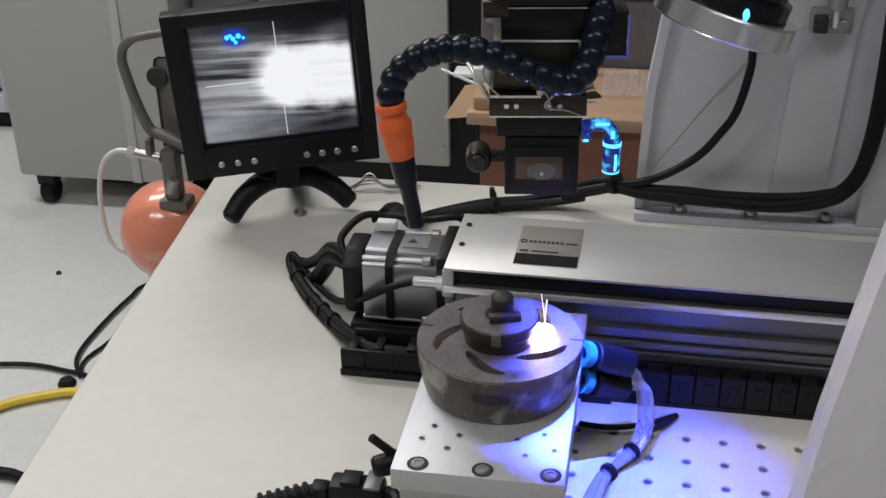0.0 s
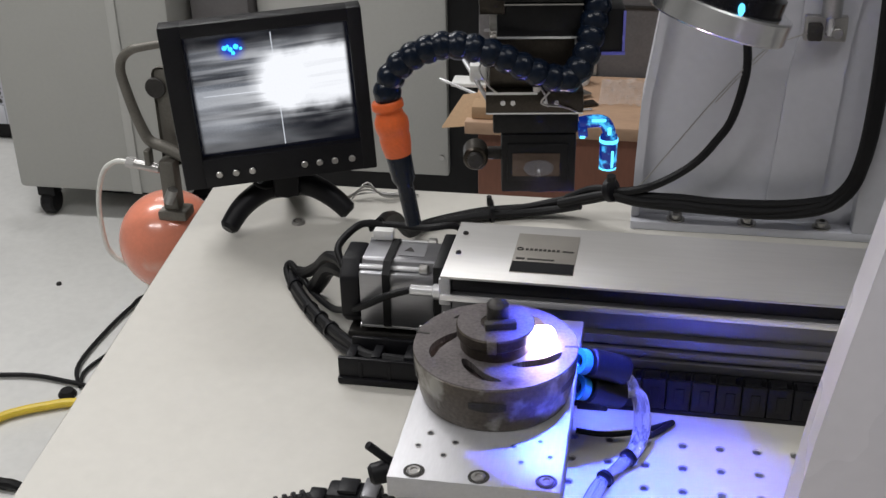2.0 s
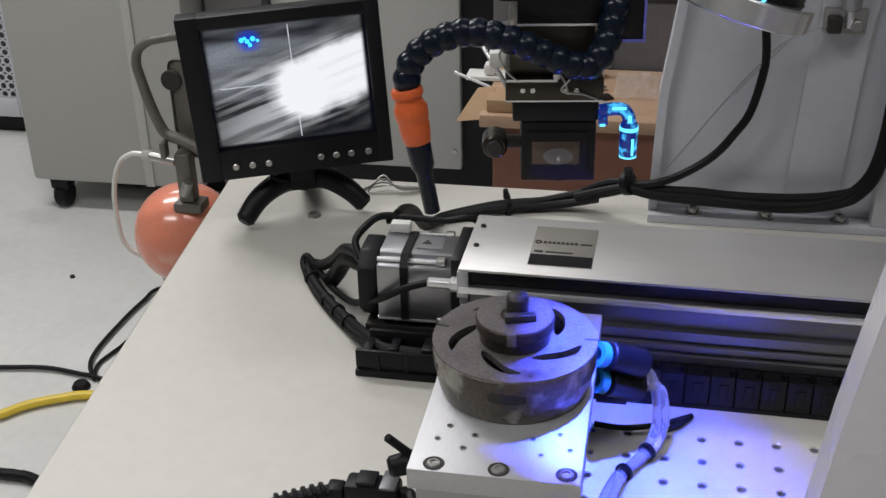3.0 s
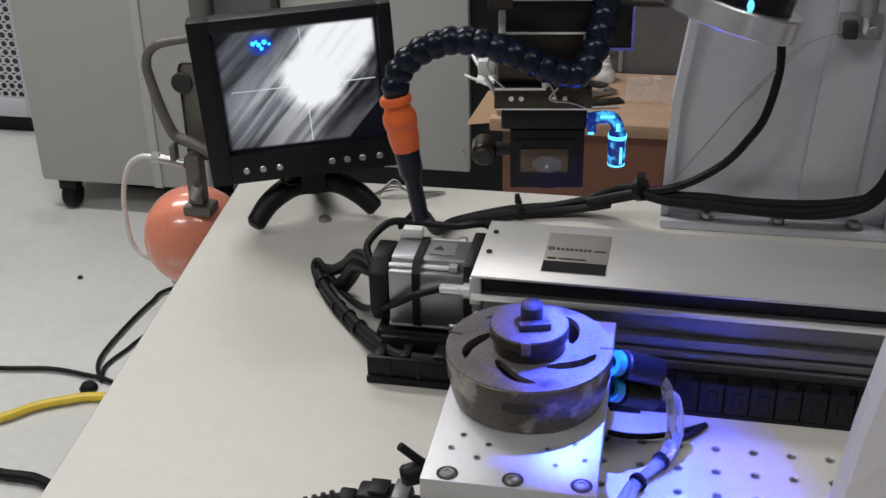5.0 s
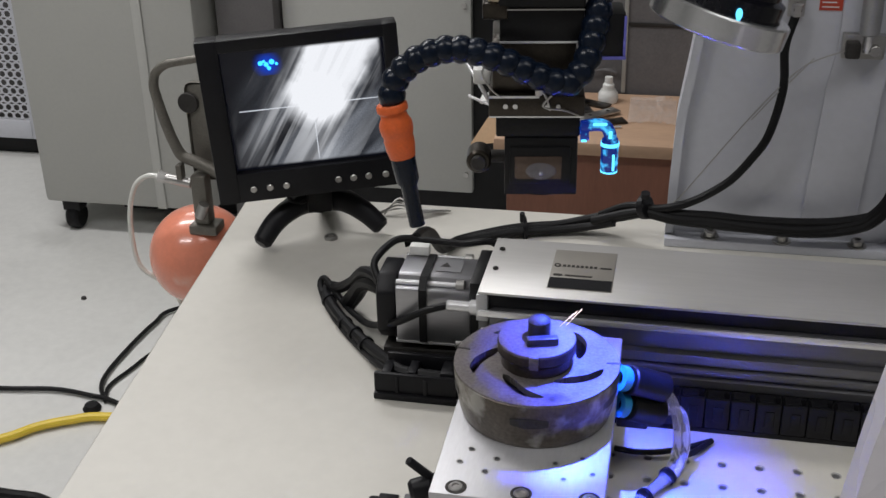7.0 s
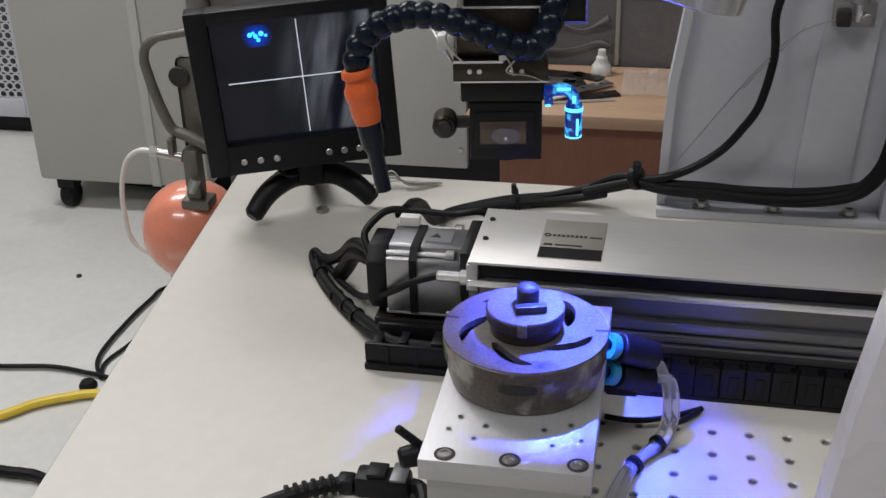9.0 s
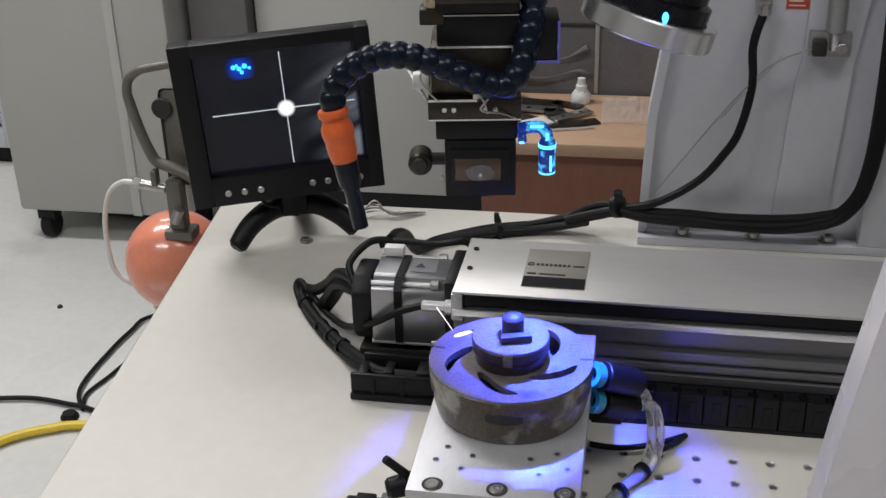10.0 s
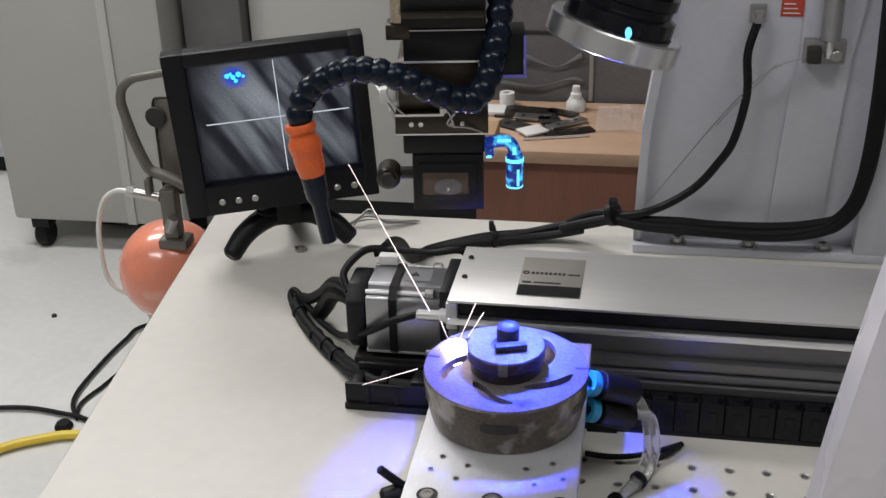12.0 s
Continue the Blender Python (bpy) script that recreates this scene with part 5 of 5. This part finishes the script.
def desk():
    d = thing("wooden_desk", (0.1, 0.9, FLOOR), "light brown desk with a red-brown front panel", "desk")
    z = -0.078
    part("desktop", box(-0.278, 1.2, 0.785, 0.99, z - 0.018, z, 0.002), M_WOOD, d)
    part("front_panel", box(-0.262, 1.18, 0.80, 0.816, FLOOR, z - 0.0182, 0.002), M_DWOOD, d)
    part("end_panel", box(-0.262, -0.244, 0.8165, 0.98, FLOOR, z - 0.0182, 0.002), M_DWOOD, d)
    s = thing("partition", (0.3, 1.03, FLOOR), "dark grey fabric office partition behind the desk", "partition")
    part("panel", box(-0.29, 1.2, 1.0, 1.04, FLOOR, 0.35, 0.004), M_DWALL, s)
    part("post", box(-0.121, -0.115, 0.993, 0.9995, z, 0.35, 0.001), M_CAB, s)
    part("rail", box(-0.29, 1.2, 0.997, 0.9998, 0.02, 0.026, 0.001), M_DARKST, s)
    part("cloth_fold", tube([(-0.28, 0.992, z + 0.06), (-0.22, 0.99, z + 0.066), (-0.17, 0.992, z + 0.052), (-0.13, 0.991, z + 0.07)], lambda k: 0.004 + 0.003 * math.sin(7 * k), 8), M_DWALL, s)
    part("cloth_fold", tube([(-0.27, 0.992, z + 0.03), (-0.2, 0.989, z + 0.022), (-0.15, 0.99, z + 0.034), (-0.128, 0.992, z + 0.03)], lambda k: 0.003 + 0.002 * math.sin(9 * k), 8), M_DWALL, s)
    bx, by = -0.137, 0.955
    b = thing("plastic_bottle", (bx, by, z), "small white plastic bottle standing on the desk", "bottle")
    part("body", lathe([(0, 0), (0.0135, 0), (0.0145, 0.003), (0.014, 0.012), (0.0105, 0.0165), (0.0105, 0.0175), (0, 0.0175)], (bx, by, z), 24), M_WPLAST, b)
    part("cap", lathe([(0, 0.0177), (0.0085, 0.0177), (0.0082, 0.025), (0.006, 0.0275), (0.0055, 0.036), (0, 0.037)], (bx, by, z), 20), M_WPLAST, b)
    tp = thing("adhesive_tape", (-0.238, 0.965, z), "small white roll of tape on the desk", "tape")
    part("roll", lathe([(0.006, 0), (0.011, 0), (0.011, 0.02), (0.006, 0.02), (0.006, 0)], (-0.238, 0.965, z), 24), M_WPLAST, tp)
    # loose machined plates, each with its holes
    for x, y, w, l, a, lift, m in ((-0.205, 0.93, 0.085, 0.05, -8, 0, M_GUN), (-0.195, 0.905, 0.052, 0.022, -4, 1, M_STEEL), (-0.17, 0.895, 0.03, 0.024, 20, 1, M_DARKST), (-0.145, 0.885, 0.062, 0.018, 42, 1, M_STEEL), (-0.215, 0.875, 0.06, 0.03, -30, 0, M_DARKST), (-0.175, 0.865, 0.05, 0.022, 30, 0, M_STEEL),
                                  (-0.155, 0.935, 0.045, 0.02, -25, 0, M_GUN), (-0.19, 0.85, 0.036, 0.03, 38, 1, M_PAPER), (-0.14, 0.858, 0.07, 0.02, 26, 0, M_GUN)):
        k = thing("metal_plate", (x, y, z), "flat sheet-metal part with drilled holes lying on the desk" if m is not M_PAPER else "folded white paper slip lying on the metal parts", "metal part" if m is not M_PAPER else "paper", "metal parts on the desk" if m is not M_PAPER else "")
        zz = z + 0.0005 + 0.0032 * lift
        T = Matrix.Translation((x, y, zz)) @ pose(0, 0, 0, 0, 0, a)
        part("plate", box(-w / 2, w / 2, -l / 2, l / 2, 0, 0.0028, 0.0004, m=T), m, k)
        if m is not M_PAPER:
            for s2 in (-0.25, 0.25):
                # flat black disc painted for the hole's shaded inside
                part("hole", lathe([(l * 0.16, 0.0032), (0, 0.0032)], seg=14, m=T @ pose(w * s2, 0, 0)), M_BLACK, k)
    k = thing("metal_rod", (-0.15, 0.83, z), "thin bright metal rod lying on the desk", "metal rod")
    part("rod", rod((-0.2, 0.822, z + 0.0024), (-0.112, 0.846, z + 0.0024), 0.0016, seg=10), M_RAIL, k)
    w = thing("plastic_bag", (-0.07, 0.91, z), "crumpled clear plastic bag on the desk", "plastic bag")
    rng = random.Random(7)
    bm = bmesh.new()
    n = 22
    V = [[bm.verts.new((-0.105 + 0.065 * i / n, 0.865 + 0.1 * j / n, z + 0.0008 + 0.012 * abs(noise.noise((i * 0.34, j * 0.3, 3.0))) * math.sin(math.pi * (i + 0.5) / (n + 1)) + 0.003 * rng.random())) for j in range(n + 1)] for i in range(n + 1)]
    for i in range(n):
        for j in range(n):
            bm.faces.new((V[i][j], V[i + 1][j], V[i + 1][j + 1], V[i][j + 1]))
    part("film", bm, M_FILM, w)
    cb = thing("cardboard_box", (-0.26, 0.81, z), "low open brown cardboard box at the desk end", "cardboard box")
    part("carton", box(-0.27, -0.235, 0.795, 0.85, z + 0.0005, z + 0.018, 0.002), M_CARD, cb)
    flap = bmesh.new()
    lower, upper = [(-0.309, 0.788, z - 0.012), (-0.257, 0.79, z - 0.006)], [(-0.287, 0.832, z + 0.018), (-0.266, 0.834, z + 0.021)]
    F0 = [flap.verts.new(p) for p in (lower[0], lower[1], upper[1], upper[0])]
    F1 = [flap.verts.new((p[0], p[1] + 0.002, p[2] + 0.002)) for p in (lower[0], lower[1], upper[1], upper[0])]
    flap.faces.new(F0)
    flap.faces.new(F1[::-1])
    for i in range(4):
        flap.faces.new((F0[i], F1[i], F1[(i + 1) % 4], F0[(i + 1) % 4]))
    part("flap", flap, M_CARD, cb, "folded brown cardboard flap")
    wb = thing("white_adapter", (-0.262, 0.93, z), "white plastic bracket with a bright metal edge lying on the desk", "bracket")
    part("body", box(-0.318, -0.236, 0.915, 0.95, z + 0.0005, z + 0.007, 0.002), M_WPLAST, wb)
    part("block", box(-0.292, -0.276, 0.918, 0.94, z + 0.0072, z + 0.024, 0.004), M_WPLAST, wb)
    part("metal_edge", rod((-0.332, 0.905, z + 0.016), (-0.275, 0.885, z + 0.002), 0.0022, seg=10), M_RAIL, wb, "bright metal edge")


desk()


def floor_cables():
    F = FLOOR
    cable("floor_cable", [(-1.6, 0.96, F + 0.008), (-1.4, 0.985, F + 0.008), (-1.238, 0.998, F + 0.008), (-1.142, 1.011, F + 0.008), (-1.07, 1.003, F + 0.008), (-1.0, 0.985, F + 0.008), (-0.85, 0.9, F + 0.008)], 0.0045, "black power cable lying on the floor")
    cable("floor_cable", [(-1.0, 0.985, F + 0.008), (-1.04, 1.005, F + 0.008), (-1.066, 1.065, F + 0.008), (-1.065, 1.177, F + 0.008), (-1.054, 1.275, F + 0.008), (-1.035, 1.335, F + 0.008), (-0.9, 1.42, F + 0.008)], 0.0042, "black power cable lying on the floor")
    cable("floor_cable", [(-1.03, 0.99, F + 0.006), (-1.045, 1.04, F + 0.006), (-1.03, 1.10, F + 0.006), (-1.01, 1.17, F + 0.006), (-0.96, 1.25, F + 0.006)], 0.0036, "thin black power cable lying on the floor")
    cable("yellow_cable", [(-1.4, 0.70, F + 0.011), (-1.25, 0.78, F + 0.011), (-1.152, 0.847, F + 0.011), (-1.111, 0.888, F + 0.011), (-1.061, 0.918, F + 0.011), (-1.0, 0.938, F + 0.011), (-0.8, 0.95, F + 0.011)], 0.0082, "yellow cable lying on the floor", M_YELLOW)
    cable("floor_cable", [(-1.3, 0.72, F + 0.012), (-1.073, 0.703, F + 0.012), (-1.03, 0.702, F + 0.012), (-0.98, 0.69, F + 0.012), (-0.8, 0.6, F + 0.012)], 0.0095, "thick black power cable lying on the floor")
    p = thing("rubber_plug", (-1.046, 0.97, F), "small dark rubber plug on the floor", "rubber plug")
    part("plug", lathe([(0, 0), (0.016, 0), (0.017, 0.004), (0.012, 0.012), (0.0, 0.013)], (-1.046, 0.97, F), 20), M_RUBBER, p)
    q = thing("floor_screw", (-1.253, 1.36, F), "tiny dark screw lying on the floor", "screw")
    part("screw", lathe([(0, 0), (0.006, 0), (0.005, 0.005), (0, 0.006)], (-1.253, 1.36, F), 12), M_DARKST, q)


floor_cables()


def bench_bits():
    w = thing("wire_bundle", (-0.3, 0.345, 0), "loose silver wires lying behind the monitor", "wire")
    for i in range(4):
        part("wire", tube([(-0.335 + 0.004 * i, 0.36, 0.002), (-0.31, 0.362 + 0.004 * i, 0.008 + 0.002 * i), (-0.29, 0.37 - 0.003 * i, 0.006), (-0.268 + 0.003 * i, 0.378, 0.002)], 0.0009, 6), M_STEEL, w)
    cable("power_lead", [(-0.33, -0.19, 0.006), (-0.3, -0.15, 0.006), (-0.27, -0.122, 0.007), (-0.248, -0.108, 0.0075), (-0.236, -0.102, 0.0075)], 0.005, "black lead lying on the table beside the riser")
    cable("power_lead", [(-0.19, -0.097, 0.008), (-0.183, -0.1, 0.007), (-0.178, -0.12, 0.0055), (-0.18, -0.16, 0.0055), (-0.19, -0.22, 0.0055)], 0.005, "black lead lying on the table beside the riser")
    p = thing("lead_plug", (-0.21, -0.097, 0), "black plug block on the lead", "plug")
    part("plug", box(-0.226, -0.19, -0.106, -0.089, 0.0, 0.016, 0.003), M_PLAST, p)
    part("ridge", box(-0.218, -0.205, -0.1045, -0.0905, 0.0162, 0.019, 0.001), M_PLAST, p)
    for k in range(6):
        q = Vector((-0.2405 - 0.0052 * k, -0.1035 - 0.0027 * k, 0.0075))
        part("grip_ring", rod(q - Vector((0.0012, 0.0007, 0)), q + Vector((0.0012, 0.0007, 0)), 0.0068 - 0.0002 * k, seg=16, chamfer=0.0005), M_PLAST, p)
    part("clip", box(-0.202, -0.1915, -0.107, -0.088, 0.0162, 0.0185, 0.001), M_PROF, p)
    part("grip", box(-0.238, -0.2265, -0.1055, -0.0935, 0.002, 0.012, 0.002), M_PLAST, p)


bench_bits()


# ---- what moves ----
def motions():
    X, Y, Z = HEAD
    way = [(0, 0.0143, -0.0062, -0.0073), (0.5, 0.0146, -0.0062, -0.0063), (1, 0.0153, -0.0062, -0.0048), (1.5, 0.016, -0.0062, -0.0025), (2, 0.0157, -0.0062, -0.0003), (2.5, 0.0155, -0.0062, 0.0015), (3, 0.0148, -0.0054, 0.0017),
           (4, 0.0068, -0.0035, 0.0), (5, -0.001, -0.0013, -0.0012), (5.5, -0.002, -0.0002, -0.0003), (6, -0.0046, 0.0015, 0.0007), (6.5, -0.006, 0.0027, 0.0016), (7, -0.0095, 0.0038, 0.0017), (8, -0.017, 0.0067, 0.0014),
           (9, -0.0232, 0.0087, 0.0003), (9.5, -0.0245, 0.0087, -0.0021), (10, -0.0287, 0.0087, -0.003), (10.5, -0.0334, 0.0087, -0.0028), (11, -0.0367, 0.0087, -0.0043), (11.5, -0.0392, 0.0087, -0.0061), (12, -0.0447, 0.0087, -0.0073)]
    walk(WELD, [(t, pose(X + a, Y + b, Z + c, 0, 0, 8)) for t, a, b, c in way])
    # the arc stands in the slot while it burns and sinks into the drum when it goes out
    LOW = 0.05
    on = [(0, -0.0975, -0.064, 0.1135), (0.5, -0.097, -0.063, 0.1135), (1.0, -0.0955, -0.063, 0.1145), (1.5, -0.0945, -0.063, 0.1165), (2.0, -0.0945, -0.062, 0.1165), (2.5, -0.0945, -0.062, 0.1175), (2.6, -0.0945, -0.062, 0.114), (2.8, -0.095, -0.062, LOW),
          (4.0, -0.105, -0.055, LOW), (7.2, -0.125, -0.04, LOW), (8.8, -0.15, -0.045, LOW), (10.55, -0.157, -0.047, LOW), (10.8, -0.157, -0.0475, 0.108), (11.2, -0.157, -0.0475, 0.109), (12, -0.157, -0.0475, 0.1095)]
    walk(ARC, [(t, pose(x, y, z)) for t, x, y, z in on])
    walk(BEAD, [(t, pose(x, y, z, 0, 0, 38)) for t, x, y, z in ((0, -0.155, -0.041, 0.103), (9.3, -0.155, -0.041, 0.103), (9.45, -0.155, -0.041, 0.1122), (10.5, -0.156, -0.042, 0.1122), (12, -0.156, -0.0425, 0.1122))])
    # picture patches move behind the bezel; a patch that is not shown lies behind the glass
    cx, cz = (SCR[0] + SCR[1]) / 2, (SCR[2] + SCR[3]) / 2
    F, B = -0.002, 0.008

    def patch(ob, rows):
        walk(ob, [(t, pose(cx + x, F + d if d < 0.002 else B, cz + z, 0, a, 0)) for t, x, z, d, a in rows])
    patch(GLARE, [(0, 0.004, 0.002, 0, 4), (0.8, 0.004, 0.004, 0, 2), (1.5, 0.004, 0.006, 0, 0), (2.5, 0.006, 0.008, 0, -6), (2.8, 0.006, 0.0, 0, -12), (3.2, 0.004, -0.014, 0, -20), (4.8, 0.006, 0.0, 0, -46),
                  (6, 0.006, 0.002, 0, -48), (7.2, 0.006, 0.004, 0, -58), (8.0, 0.1, 0.06, 0, -58), (8.6, 0.22, 0.12, 0.01, -58), (12, 0.22, 0.12, 0.01, 0)])
    patch(HAZE, [(0, -0.045, -0.03, 0.0006, 0), (2.6, -0.04, 0.03, 0.0006, 0), (3.2, -0.02, 0.045, 0.0006, 0), (4.8, -0.04, 0.03, 0.0006, -40), (7.2, 0.03, -0.03, 0.0006, -48), (8.8, 0.075, 0.0, 0.0006, -75), (9.4, 0.085, 0.0, 0.0006, -75), (10.2, 0.11, -0.01, 0.0006, 0), (10.8, 0.02, -0.01, 0.0006, 50), (12, 0.012, 0.0, 0.0006, 60)])
    patch(DOT, [(0, 0.004, 0.0, 0.01, 0), (9.5, 0.004, 0.0, 0.01, 0), (9.6, 0.004, 0.0, 0.0002, 0), (11.4, 0.004, 0, 0.0002, 0), (11.8, 0.004, 0, 0.01, 0), (12, 0.004, 0, 0.01, 0)])

    # a spark leaves the drum, streaks through the air and drops back into it
    for (t, ax, az, bx, bz), ob in SPARKS:
        az, bz = az - 0.004, bz - 0.004
        lean = Vector((bx - ax, 0, bz - az)).to_track_quat("Z", "Y").to_matrix().to_4x4()
        rest = Matrix.Translation((-0.12, -0.075, -0.2 if math.hypot(bx - ax, bz - az) > 0.05 else 0.035)) @ lean
        shown = Matrix.Translation(((ax + bx) / 2, -0.05, (az + bz) / 2)) @ lean
        rows = [(0, rest)] if t > 0.1 else []
        if t > 0.1:
            rows.append((t - 0.034, rest))
        rows.append((t, shown))
        if t < 11.9:
            rows += [(t + 0.034, rest), (12, rest)]
        if len(rows) == 1:
            rows.append((12, rest))
        walk(ob, rows)


motions()
